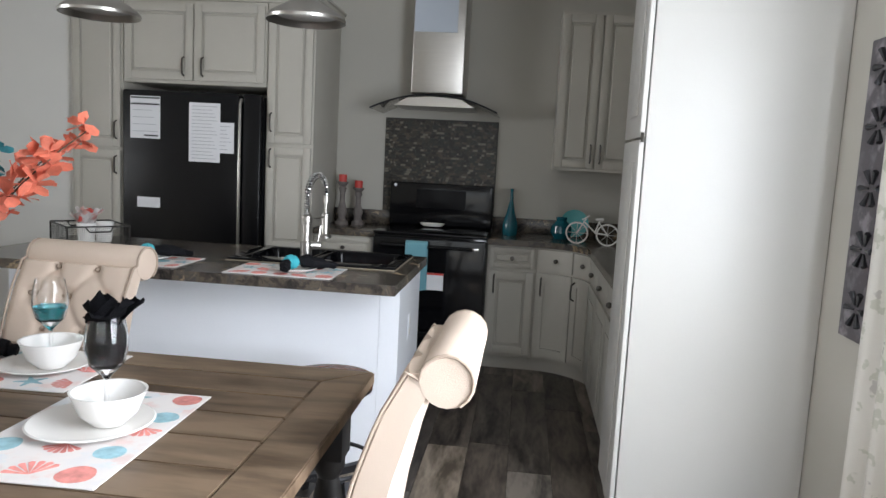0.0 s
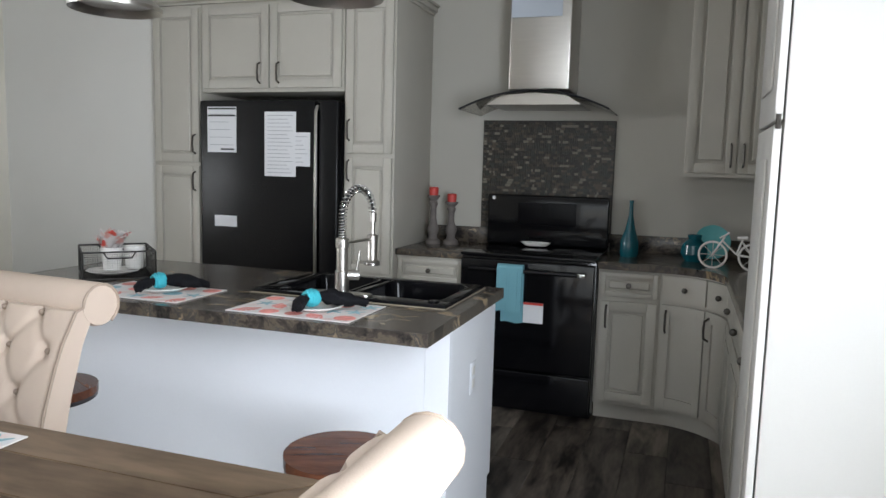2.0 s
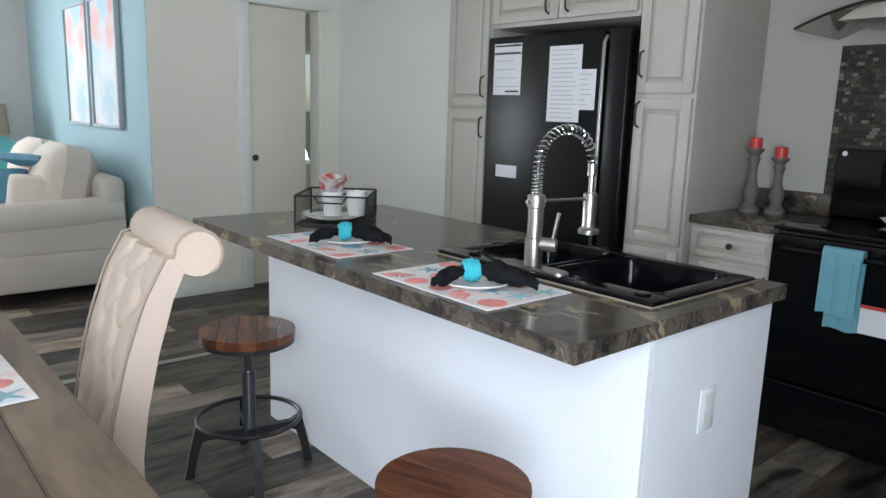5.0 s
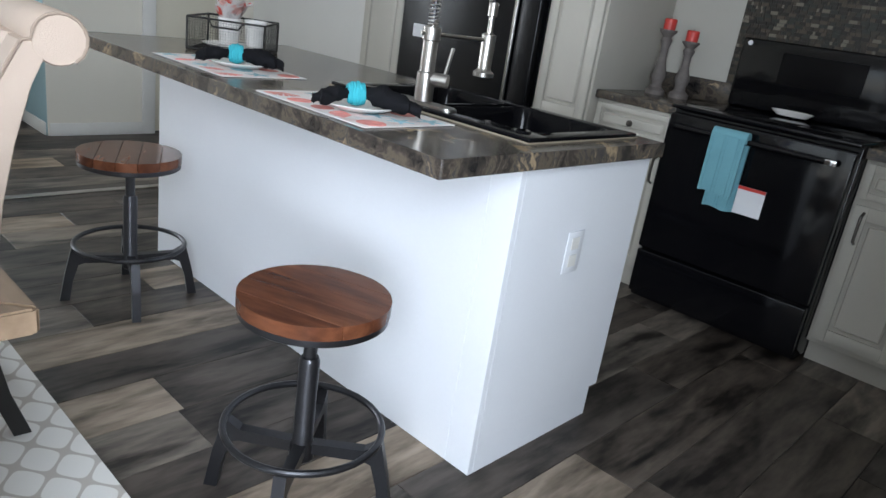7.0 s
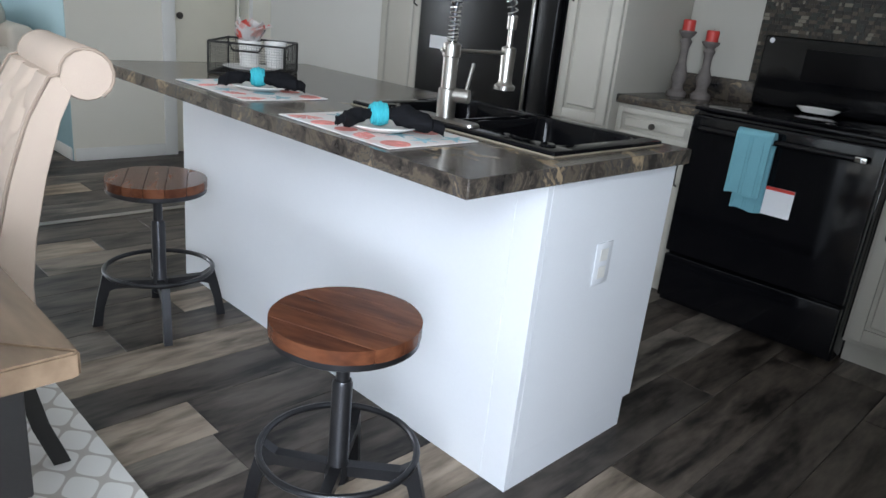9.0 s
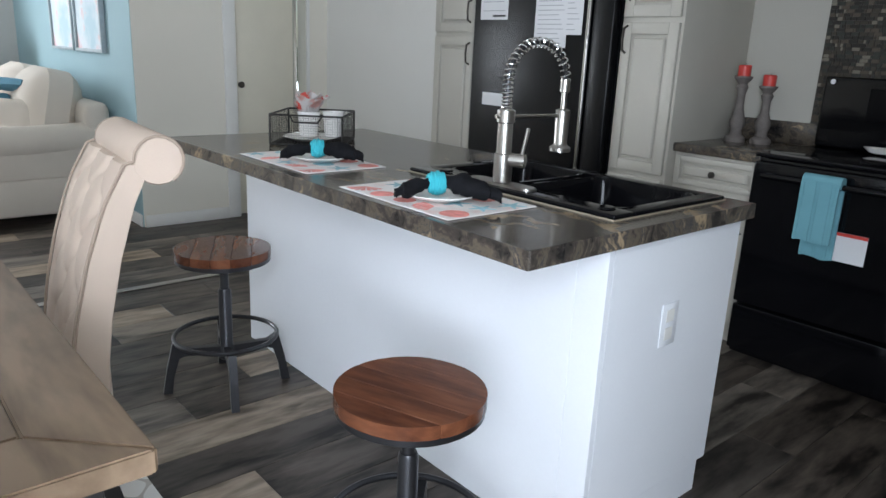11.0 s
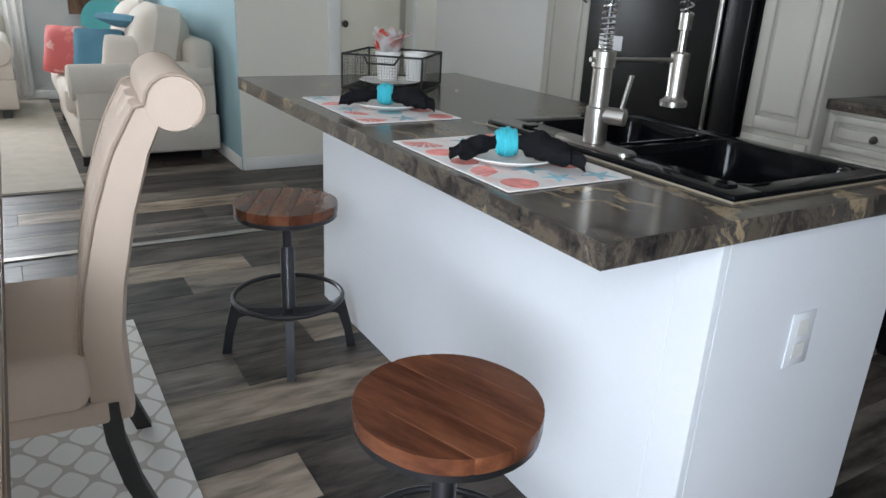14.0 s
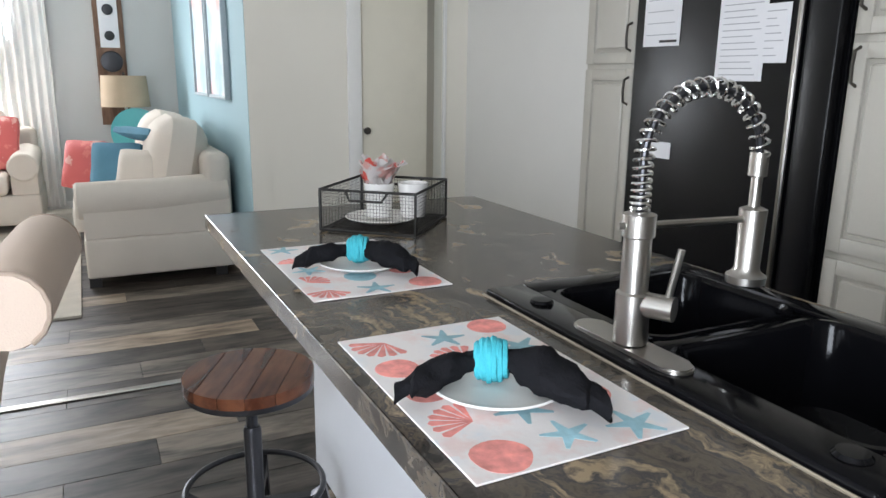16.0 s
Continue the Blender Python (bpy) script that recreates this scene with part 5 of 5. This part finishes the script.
# ---- dining chairs ----
def dining_chair(lift, roll_r):
    """Faces -y; origin on the floor under the back's foot."""
    ch = thing("dining_chair", (0, 0, 0), "beige linen dining chair with tufted roll-top back", "chair", "dining chairs")
    W = 0.212
    # back: swept section along its height
    line = [(0.0, 0.3), (0.0, 0.5), (0.018, 0.62), (0.05, 0.76), (0.09, 0.89), (0.135, 0.985)]
    bm, ns = bmesh.new(), 48
    cols = []
    tufts = [(u, v) for r, v in enumerate((0.55, 0.66, 0.77, 0.88, 0.97)) for u in ((-0.15, 0.0, 0.15) if r % 2 else (-0.075, 0.075))]
    def sample(f):
        f *= len(line) - 1
        k = min(int(f), len(line) - 2)
        a, b = line[k], line[k + 1]
        t = f - k
        return a[0] + (b[0] - a[0]) * t, a[1] + (b[1] - a[1]) * t
    nv = 76
    pairs = [(p, q) for k, p in enumerate(tufts) for q in tufts[k + 1:] if 0.02 < abs(p[1] - q[1]) < 0.13 and abs(p[0] - q[0]) < 0.1]

    def crease(x, z):
        best = 1.0
        for p, q in pairs:
            dx, dz = q[0] - p[0], q[1] - p[1]
            f = min(1, max(0, ((x - p[0]) * dx + (z - p[1]) * dz) / (dx * dx + dz * dz)))
            best = min(best, (x - p[0] - f * dx) ** 2 + (z - p[1] - f * dz) ** 2)
        return 0.009 * math.exp(-best / 0.00012)

    grid_f, grid_b = [], []
    for j in range(nv + 1):
        y, z = sample(j / nv)
        rf, rb = [], []
        front, rear = 0.066 - 0.014 * (j / nv) ** 3, 0.034 - 0.008 * j / nv
        for i in range(ns + 1):
            x = W * (2 * i / ns - 1)
            dent = crease(x, z) + sum(0.02 * math.exp(-((x - u) ** 2) / 0.0005 - ((z - v) ** 2) / 0.0008) for u, v in tufts)
            edge = 0.012 * (abs(2 * i / ns - 1) ** 8)
            rf.append(bm.verts.new((x, y - front + dent + edge, z)))
            rb.append(bm.verts.new((x, y + rear - edge, z)))
        grid_f.append(rf), grid_b.append(rb)
    for g0, sg in ((grid_f, 1), (grid_b, -1)):
        for a, b in zip(g0, g0[1:]):
            for i in range(ns):
                bm.faces.new((a[i], a[i + 1], b[i + 1], b[i]))
    for i in (0, ns):
        for j in range(nv):
            bm.faces.new((grid_f[j][i], grid_f[j + 1][i], grid_b[j + 1][i], grid_b[j][i]))
    bm.faces.new(grid_f[0] + grid_b[0][::-1])
    bm.faces.new(grid_f[-1] + grid_b[-1][::-1])
    bk_ = part("backrest", bm, LINEN, ch, local=True)
    for u, v in tufts:
        bm = bmesh.new()
        f = next(j / nv for j in range(nv + 1) if sample(j / nv)[1] >= v - 0.012)
        bmesh.ops.create_uvsphere(bm, u_segments=8, v_segments=6, radius=0.009, matrix=Matrix.Translation((u, sample(f)[0] - 0.066 + 0.014 * f ** 3 + 0.026, v)))
        part("tuft_button", bm, LINEN_D, bk_, "linen covered button", local=True)
    # scrolled top
    bm = bmesh.new()
    prof = [(0.166 + roll_r * math.cos(a), lift + roll_r * math.sin(a)) for a in [math.pi * 1.15 - 2 * math.pi * k / 22 for k in range(22)]]
    ends = []
    for x in (-W - 0.001, -W + 0.01, W - 0.01, W + 0.001):
        s = 0.93 if abs(x) > W else 1.0
        cy_, cz_ = 0.166, lift
        ends.append([bm.verts.new((x, cy_ + (y - cy_) * s, cz_ + (z - cz_) * s)) for y, z in prof])
    for a, b in zip(ends, ends[1:]):
        for k in range(len(prof)):
            bm.faces.new((a[k], a[(k + 1) % len(prof)], b[(k + 1) % len(prof)], b[k]))
    bm.faces.new(ends[0][::-1]), bm.faces.new(ends[-1])
    part("scroll_top", bm, LINEN, ch, local=True)
    for x in (-W - 0.006, W + 0.006):
        part("piping", tube(bmesh.new(), [(x * 0.985, y, z) for y, z in [(-0.062 + 0.014 * (k / 12) ** 3 + sample(k / 12)[0], sample(k / 12)[1]) for k in range(13)] + [(0.166 + (roll_r - 0.003) * math.cos(a), lift + (roll_r - 0.003) * math.sin(a)) for a in [math.pi * (1.0 - 0.12 * k) for k in range(12)]]], 0.004, 6), LINEN_D, bk_, "darker welt piping", local=True)
    bm = bmesh.new()
    box(bm, -0.25, -0.5, 0.35, 0.25, -0.052, 0.485, bevel=0.035, seg=4)
    part("seat", bm, LINEN, ch, local=True)
    part("seat_frame", B(-0.225, -0.47, 0.3, 0.225, -0.02, 0.352, bevel=0.01, seg=3), LINEN, ch, local=True)
    for sx in (-1, 1):
        part("leg", tube(bmesh.new(), [(sx * 0.2, -0.44, 0.33), (sx * 0.2, -0.445, 0.15), (sx * 0.2, -0.45, 0.013)], [0.026, 0.021, 0.016], 10), DARKP, ch, local=True)
        bm = bmesh.new()
        prof = [(-0.02, 0.345), (-0.015, 0.25), (0.01, 0.13), (0.05, 0.013)]
        secs = [[bm.verts.new((sx * 0.2 + dx, y + dy, z)) for dx in (-0.018, 0.018) for dy in (-0.02, 0.02)] for y, z in prof]
        for p, q in zip(secs, secs[1:]):
            for i0, i1 in ((0, 1), (1, 3), (3, 2), (2, 0)):
                bm.faces.new((p[i0], p[i1], q[i1], q[i0]))
        for s in (secs[0], secs[-1]):
            bm.faces.new((s[0], s[1], s[3], s[2]))
        part("leg", bm, DARKP, ch, local=True)
    return ch


dining_chair(0.992, 0.06).matrix_basis = pose(-1.504, 2.5, 0, 0, 0, -5)
dining_chair(0.972, 0.056).matrix_basis = pose(-0.295, 1.885, 0, 0, 0, -90)

# rug
solid("area_rug", B(-2.43, 0.85, 0.0005, -0.45, 2.645, 0.012, bevel=0.003), RUG, "cream rug with grey trellis pattern under table", "rug")

# ---- table settings ----
def bowl(x, y, z):
    solid("bowl", lathe(bmesh.new(), [(0, 0), (0.035, 0), (0.04, 0.006), (0.06, 0.025), (0.078, 0.07), (0.08, 0.074), (0.075, 0.073), (0.056, 0.029), (0.036, 0.012), (0, 0.01)], x, y, 36, z), WHITE, "white ceramic bowl on plate", "bowl", "bowls")


def goblet(x, y, z, label):
    gl = thing("wine_glass", (x, y, z), label, "wine glass", "wine glasses")
    prof = [(0, 0), (0.034, 0.0), (0.034, 0.002), (0.006, 0.008), (0.0045, 0.02), (0.0045, 0.085), (0.012, 0.095), (0.036, 0.12), (0.045, 0.155), (0.043, 0.19), (0.036, 0.225), (0.0345, 0.225), (0.0415, 0.19), (0.0435, 0.155), (0.034, 0.122), (0, 0.1)]
    part("glass", lathe(bmesh.new(), prof, x, y, 36, z), GLASS, gl)
    return gl


ZM = TZ + 0.0015
placemat(-1.06, 1.47, -0.735, 1.985, ZM, 0.03, "white shell-print placemat with bowl on dining table")
plate(-0.9, 1.74, ZM + 0.004, 0.13)
bowl(-0.87, 1.755, ZM + 0.01)
gl = goblet(-0.875, 1.755, ZM + 0.022, "clear wine glass stuffed with black napkin")
bm = bmesh.new()
rng = random.Random(8)
lathe(bm, [(0, 0.105), (0.032, 0.125), (0.04, 0.155), (0.038, 0.19), (0.03, 0.22), (0, 0.235)], -0.875, 1.755, 20, ZM + 0.022)
for v in bm.verts:
    v.co += 0.004 * noise.noise_vector(v.co * 40)
part("stuffed_cloth", bm, NAPKIN, gl, "black cloth inside glass")
crumpled(gl, -0.875, 1.755, ZM + 0.21, 6, 0.062, 5, NAPKIN, "black cloth leaf", 1.0)
placemat(-1.52, 1.915, -1.1, 2.255, ZM, 0.04, "white shell-print placemat by tufted chair")
plate(-1.26, 2.095, ZM + 0.004, 0.12)
bowl(-1.24, 2.09, ZM + 0.01)
gl = goblet(-1.245, 2.095, ZM + 0.022, "clear wine glass holding turquoise gems")
part("gems", lathe(bmesh.new(), [(0, 0.103), (0.03, 0.122), (0.041, 0.15), (0.038, 0.153), (0, 0.156)], -1.245, 2.095, 24, ZM + 0.022), GEMS, gl, "turquoise glass gems")
napkin((-1.53, 2.13), ZM + 0.006, 0.5, "black napkin tied with turquoise ring on table", 0.28)

# vase with flowering branches
VX, VY = -1.37, 1.8
va = thing("flower_vase", (VX, VY, TZ), "clear glass vase with coral and teal flower branches", "vase")
part("vase_body", lathe(bmesh.new(), [(0, 0.002), (0.07, 0.002), (0.085, 0.06), (0.09, 0.2), (0.07, 0.28), (0.075, 0.34), (0.071, 0.34), (0.066, 0.28), (0.086, 0.2), (0.081, 0.06), (0, 0.012)], VX, VY, 36, TZ), GLASS, va)
part("gems", lathe(bmesh.new(), [(0, 0.016), (0.072, 0.016), (0.08, 0.06), (0.082, 0.1), (0, 0.11)], VX, VY, 28, TZ), GEMS, va, "turquoise gems in vase")
rng = random.Random(11)
branches = [((0.32, 0.18, 0.65), CORAL, "coral"), ((0.14, 0.36, 0.62), CORAL, "coral"), ((0.03, 0.22, 0.6), TEALP, "teal"), ((-0.1, 0.3, 0.72), BLUEP, "blue"), ((-0.3, 0.1, 0.66), CORAL, "coral"), ((0.15, 0.02, 0.75), TEALP, "teal"), ((-0.2, -0.25, 0.6), TEALP, "teal"), ((0.22, -0.05, 0.5), BLUEP, "blue")]
for (bx_, by_, bz_), fm, nm in branches:
    pts = [Vector((VX + bx_ * f ** 1.4, VY + by_ * f ** 1.4, TZ + 0.1 + (bz_ - 0.1) * (1.25 * f - 0.25 * f * f))) for f in [k / 8 for k in range(9)]]
    br = part("branch", tube(bmesh.new(), pts, [0.004 - 0.0003 * k for k in range(9)], 6), STEM, va)
    bm = bmesh.new()
    for k in range(15):
        f = 0.52 + 0.48 * k / 14
        i0 = min(int(f * 8), 7)
        c = pts[i0].lerp(pts[i0 + 1], f * 8 - i0) + Vector((rng.uniform(-1, 1), rng.uniform(-1, 1), rng.uniform(-1, 1))) * 0.028
        for q in range(5):
            m = Euler((rng.uniform(-0.9, 0.9), rng.uniform(-0.9, 0.9), q * 1.26 + rng.random())).to_matrix()
            s = 0.033 * (1.15 - 0.4 * k / 14) * rng.uniform(0.8, 1.2)
            vs_ = [bm.verts.new(c + m @ Vector(w) * s) for w in ((0, 0, 0), (0.5, 0.5, 0.16), (1.15, 0.42, 0.34), (1.4, 0, 0.28), (1.15, -0.42, 0.34), (0.5, -0.5, 0.16))]
            bm.faces.new(vs_)
    bmesh.ops.solidify(bm, geom=list(bm.faces), thickness=0.0012)
    part("blossoms", bm, fm, br, nm + " fabric blossoms")

# wall art beside the side window
wa = thing("metal_wall_art", (RX - 0.01, 2.675, 0.9), "dark embossed metal wall panel with flower motif", "wall art")
part("panel", B(RX - 0.03, 2.565, 0.9, RX - 0.003, 2.785, 1.84, bevel=0.004), ARTM, wa)
for cz in (1.0, 1.19, 1.38, 1.57, 1.75):
    for k in range(6):
        a = k * math.pi / 3
        part("petal", tube(bmesh.new(), [(RX - 0.032, 2.675 + 0.015 * math.cos(a), cz + 0.015 * math.sin(a)), (RX - 0.036, 2.675 + 0.06 * math.cos(a), cz + 0.06 * math.sin(a))], [0.004, 0.011], 6), GUNMETAL, wa)

# ---- living room ----
solid("carpet", B(LX + 0.003, REAR + 0.003, 0.0005, -4.4, 2.66, 0.014), CARPET, "beige cut pile living room carpet", "carpet", kind="structure")


def sofa(loc, turn, long, label, pillows):
    """Faces -y before it is turned; origin at the middle of its base."""
    sf = thing("sofa", (0, 0, 0), label, "sofa", "cream upholstered sofas")
    D = 0.95
    part("base", B(-long / 2, -D / 2 + 0.05, 0.07, long / 2, D / 2, 0.32, bevel=0.02, seg=3), SOFAF, sf, local=True)
    for k in range(4):
        part("foot", B((long / 2 - 0.1) * (-1 if k % 2 else 1) - 0.035, (D / 2 - 0.09) * (-1 if k // 2 else 1) - 0.035, 0.0, (long / 2 - 0.1) * (-1 if k % 2 else 1) + 0.035, (D / 2 - 0.09) * (-1 if k // 2 else 1) + 0.035, 0.069), DARKP, sf, local=True)
    n = 2
    w = (long - 0.44) / n
    for k in range(n):
        x0 = -long / 2 + 0.22 + k * w
        part("seat_cushion", B(x0 + 0.005, -D / 2, 0.322, x0 + w - 0.005, D / 2 - 0.24, 0.49, bevel=0.045, seg=5), SOFAF, sf, local=True)
        part("back_cushion", cushion(bmesh.new(), x0 + w / 2, D / 2 - 0.29, 0.74, w * 1.04, 0.4, 0.6, 0, radians(-12), 0.62, soft=0.17), SOFAF, sf, local=True)
    part("back_frame", B(-long / 2 + 0.02, D / 2 - 0.17, 0.322, long / 2 - 0.02, D / 2, 0.82, bevel=0.06, seg=5), SOFAF, sf, local=True)
    for sx in (-1, 1):
        x0, x1 = (long / 2 - 0.215, long / 2) if sx > 0 else (-long / 2, -long / 2 + 0.215)
        bm = B(x0 + 0.012, -D / 2 + 0.06, 0.322, x1 - 0.012, D / 2 - 0.02, 0.52)
        part("arm_side", bm, SOFAF, sf, local=True)
        part("arm_roll", tube(bmesh.new(), [((x0 + x1) / 2, y, 0.545 + dz) for y, dz in ((-D / 2 + 0.02, 0.0), (-D / 2 + 0.035, 0.0), (0, 0.005), (D / 2 - 0.03, 0.03))], [0.1, 0.115, 0.115, 0.11], 20), SOFAF, sf, local=True)
    sf.matrix_basis = pose(*loc, 0, 0, turn)
    return sf


def pillow(at, size, turn, tilt, material, label):
    bm = cushion(bmesh.new(), 0, 0, size / 2 * 0.97, size, 0.17, size, turn, tilt, 0.7, soft=0.07)
    bmesh.ops.translate(bm, verts=bm.verts, vec=at)
    solid("throw_pillow", bm, material, label, "pillow")


sofa((-5.9, 3.13, 0), 0, 1.95, "cream sofa with rolled arms along blue wall", 0)
sofa((-7.3, 1.45, 0.014), 90, 1.9, "cream sofa below the living room window", 0)
pillow((-5.35, 3.08, 0.49), 0.34, 0.9, -0.35, SOFAF, "small cream throw pillow on sofa")
pillow((-5.7, 2.95, 0.49), 0.36, 1.1, -0.3, BLUEF, "blue throw pillow on sofa")
pillow((-5.95, 2.76, 0.49), 0.36, 0.9, -0.3, CORALF, "coral patterned throw pillow on sofa")
pillow((-7.25, 2.05, 0.505), 0.46, 1.3, -0.3, CORALF, "coral patterned throw pillow on window sofa")
pillow((-7.25, 1.6, 0.505), 0.46, 1.5, -0.3, CORALF, "coral patterned pillow on window sofa")
pillow((-7.2, 1.15, 0.505), 0.42, 1.5, -0.3, BLUEF, "blue throw pillow on window sofa")
th = thing("throw_blanket", (-5.75, 3.2, 0.9), "blue throw blanket over sofa back cushions", "blanket")
part("cloth", cushion(bmesh.new(), -5.62, 3.12, 0.9, 0.42, 0.08, 0.16, 0.5, 1.2, 0.5, n=6), BLUEF, th)
et = thing("end_table", (-7.5, 3.15, 0), "dark square end table in living room corner", "table")
part("tabletop", B(-7.78, 2.87, 0.53, -7.22, 3.43, 0.56, bevel=0.004), DARKP, et)
for lx in (-7.75, -7.25):
    for ly in (2.9, 3.4):
        part("leg", B(lx - 0.02, ly - 0.02, 0.014, lx + 0.02, ly + 0.02, 0.529), DARKP, et)
part("shelf", B(-7.72, 2.93, 0.2, -7.28, 3.37, 0.22), DARKP, et)
tl = thing("table_lamp", (-7.56, 3.14, 0.561), "table lamp with burlap drum shade on end table", "lamp")
part("lamp_base", lathe(bmesh.new(), [(0, 0), (0.08, 0), (0.08, 0.02), (0.05, 0.04), (0.09, 0.14), (0.08, 0.24), (0.03, 0.33), (0.012, 0.36), (0.012, 0.47), (0, 0.47)], -7.56, 3.14, 28, 0.561), WHITE, tl)
part("shade", lathe(bmesh.new(), [(0.215, 0.45), (0.195, 0.73), (0.192, 0.73), (0.212, 0.45), (0.215, 0.45)], -7.56, 3.14, 40, 0.561), SHADE, tl)
part("finial", lathe(bmesh.new(), [(0, 0.69), (0.012, 0.72), (0.012, 0.75), (0, 0.765)], -7.56, 3.14, 12, 0.561), PEWTER, tl)
tq = thing("display_plate", (-7.32, 3.22, 0.561), "round turquoise charger plate standing on end table", "plate")
bm = lathe(bmesh.new(), [(0, 0), (0.16, 0.004), (0.22, 0.02), (0.22, 0.026), (0.16, 0.012), (0, 0.008)], 0, 0, 36)
bmesh.ops.rotate(bm, verts=bm.verts, matrix=Matrix.Rotation(radians(80), 3, "Y"))
bmesh.ops.translate(bm, verts=bm.verts, vec=(-7.32, 3.2, 0.785))
part("dish", bm, TURQ, tq)
wb = thing("wall_board", (LX + 0.02, 3.08, 0.8), "tall brown wood wall plaque with round ornaments", "wall decor")
part("plank", B(LX + 0.003, 2.94, 0.82, LX + 0.03, 3.2, 2.2, bevel=0.004), BOARDW, wb)
part("paper_panel", B(LX + 0.031, 2.985, 1.55, LX + 0.036, 3.155, 2.1), PAPER, wb, "white inset panel")
for z, r, mm in ((1.42, 0.1, GUNMETAL), (1.66, 0.045, INKD), (1.9, 0.05, GUNMETAL)):
    bm = lathe(bmesh.new(), [(0, 0), (r, 0), (r * 0.96, 0.014), (r * 0.6, 0.02), (0, 0.018)], 0, 0, 28)
    bmesh.ops.rotate(bm, verts=bm.verts, matrix=Matrix.Rotation(radians(90), 3, "Y"))
    bmesh.ops.translate(bm, verts=bm.verts, vec=(LX + 0.0375, 3.07, z))
    part("disc", bm, mm, wb, "dark round disc")
for x0, x1 in ((-6.45, -5.79), (-5.73, -5.06)):
    pf = thing("framed_picture", ((x0 + x1) / 2, 3.64, 1.15), "abstract coral and blue canvas in grey frame", "picture", "pictures on blue wall")
    part("canvas", B(x0 + 0.022, 3.628, 1.172, x1 - 0.022, 3.634, 2.078), CANVAS, pf)
    for q in ((x0, 1.15, x0 + 0.022, 2.1), (x1 - 0.022, 1.15, x1, 2.1), (x0 + 0.022, 1.15, x1 - 0.022, 1.172), (x0 + 0.022, 2.078, x1 - 0.022, 2.1)):
        part("frame_bar", B(q[0], 3.61, q[1], q[2], 3.647, q[3], bevel=0.003), FRAMEW, pf)

# ---- floor ----
flr = thing("floor", (-1.5, 2.0, 0), "grey-brown wood plank vinyl floor", "floor", kind="structure")
part("underlay", B(LX, REAR, -0.3, RX, 7.75, -0.004), SUBFLOOR, flr, smooth=False)
PW = 0.2
JOINTS = {-1.8: 3.4, -1.4: 2.92, -0.8: 3.6, -0.4: 3.73}   # where known planks end, by the left edge of their row
PALE = ((-1.8, 3.0), (-1.4, 2.5), (-0.8, 3.4), (-0.4, 3.5), (-0.4, -0.2), (-2.2, 4.2), (0.0, 2.2))
meshes = {}


def plank_mesh(w, length, finish):
    key = (round(w, 3), round(length, 3), finish)
    if key not in meshes:
        bm = B(-w / 2 + 0.0008, -length / 2 + 0.0008, -0.012, w / 2 - 0.0008, length / 2 - 0.0008, 0.0, bevel=0.0012, seg=1)
        bmesh.ops.recalc_face_normals(bm, faces=bm.faces)
        me = bpy.data.meshes.new("plank")
        bm.to_mesh(me)
        bm.free()
        me.materials.append(PLANKS[finish])
        meshes[key] = me
    return meshes[key]


rng = random.Random(21)
x = 1.2
col = 0
while x > LX:
    w = PW
    x0, x1 = round(max(x - w, LX), 3), min(x, RX)
    y_from, y_to = (REAR, 5.62) if x0 > -4.42 else (2.6, 3.64)
    if -4.42 >= x0 > -4.65:
        y_to = 5.1
    y = y_from - (0.3 * ((col * 7) % 4))
    if x0 in JOINTS:
        y = JOINTS[x0] - 1.2 * math.ceil((JOINTS[x0] - y_from) / 1.2)
    while y < y_to:
        length = 1.2
        a, b = max(y, y_from), min(y + length, y_to)
        if b - a > 0.05:
            finish = rng.choice((0, 0, 0, 1, 1, 2)) if x0 < -2 else rng.choice((0, 0, 0, 1, 1))
            if any(px == x0 and a < py < b for px, py in PALE):
                finish = 2
            ob = new("plank", plank_mesh(x1 - x0, round(b - a, 2), finish))
            ob.parent = flr
            ob.location = ((x1 + x0) / 2 + 1.5, (a + b) / 2 - 2.0, 0)
        y += length
    x -= w
    col += 1
solid("floor_strip", B(-3.31, REAR + 0.01, 0.0005, -3.265, 5.1, 0.006, bevel=0.002), STEEL, "silver metal floor transition strip", "floor trim", kind="structure")
solid("floor_bedroom", B(-7.0, 3.78, -0.003, -4.68, 7.7, 0.0), CARPET, "beige carpet of the room behind the door", "floor", kind="structure")
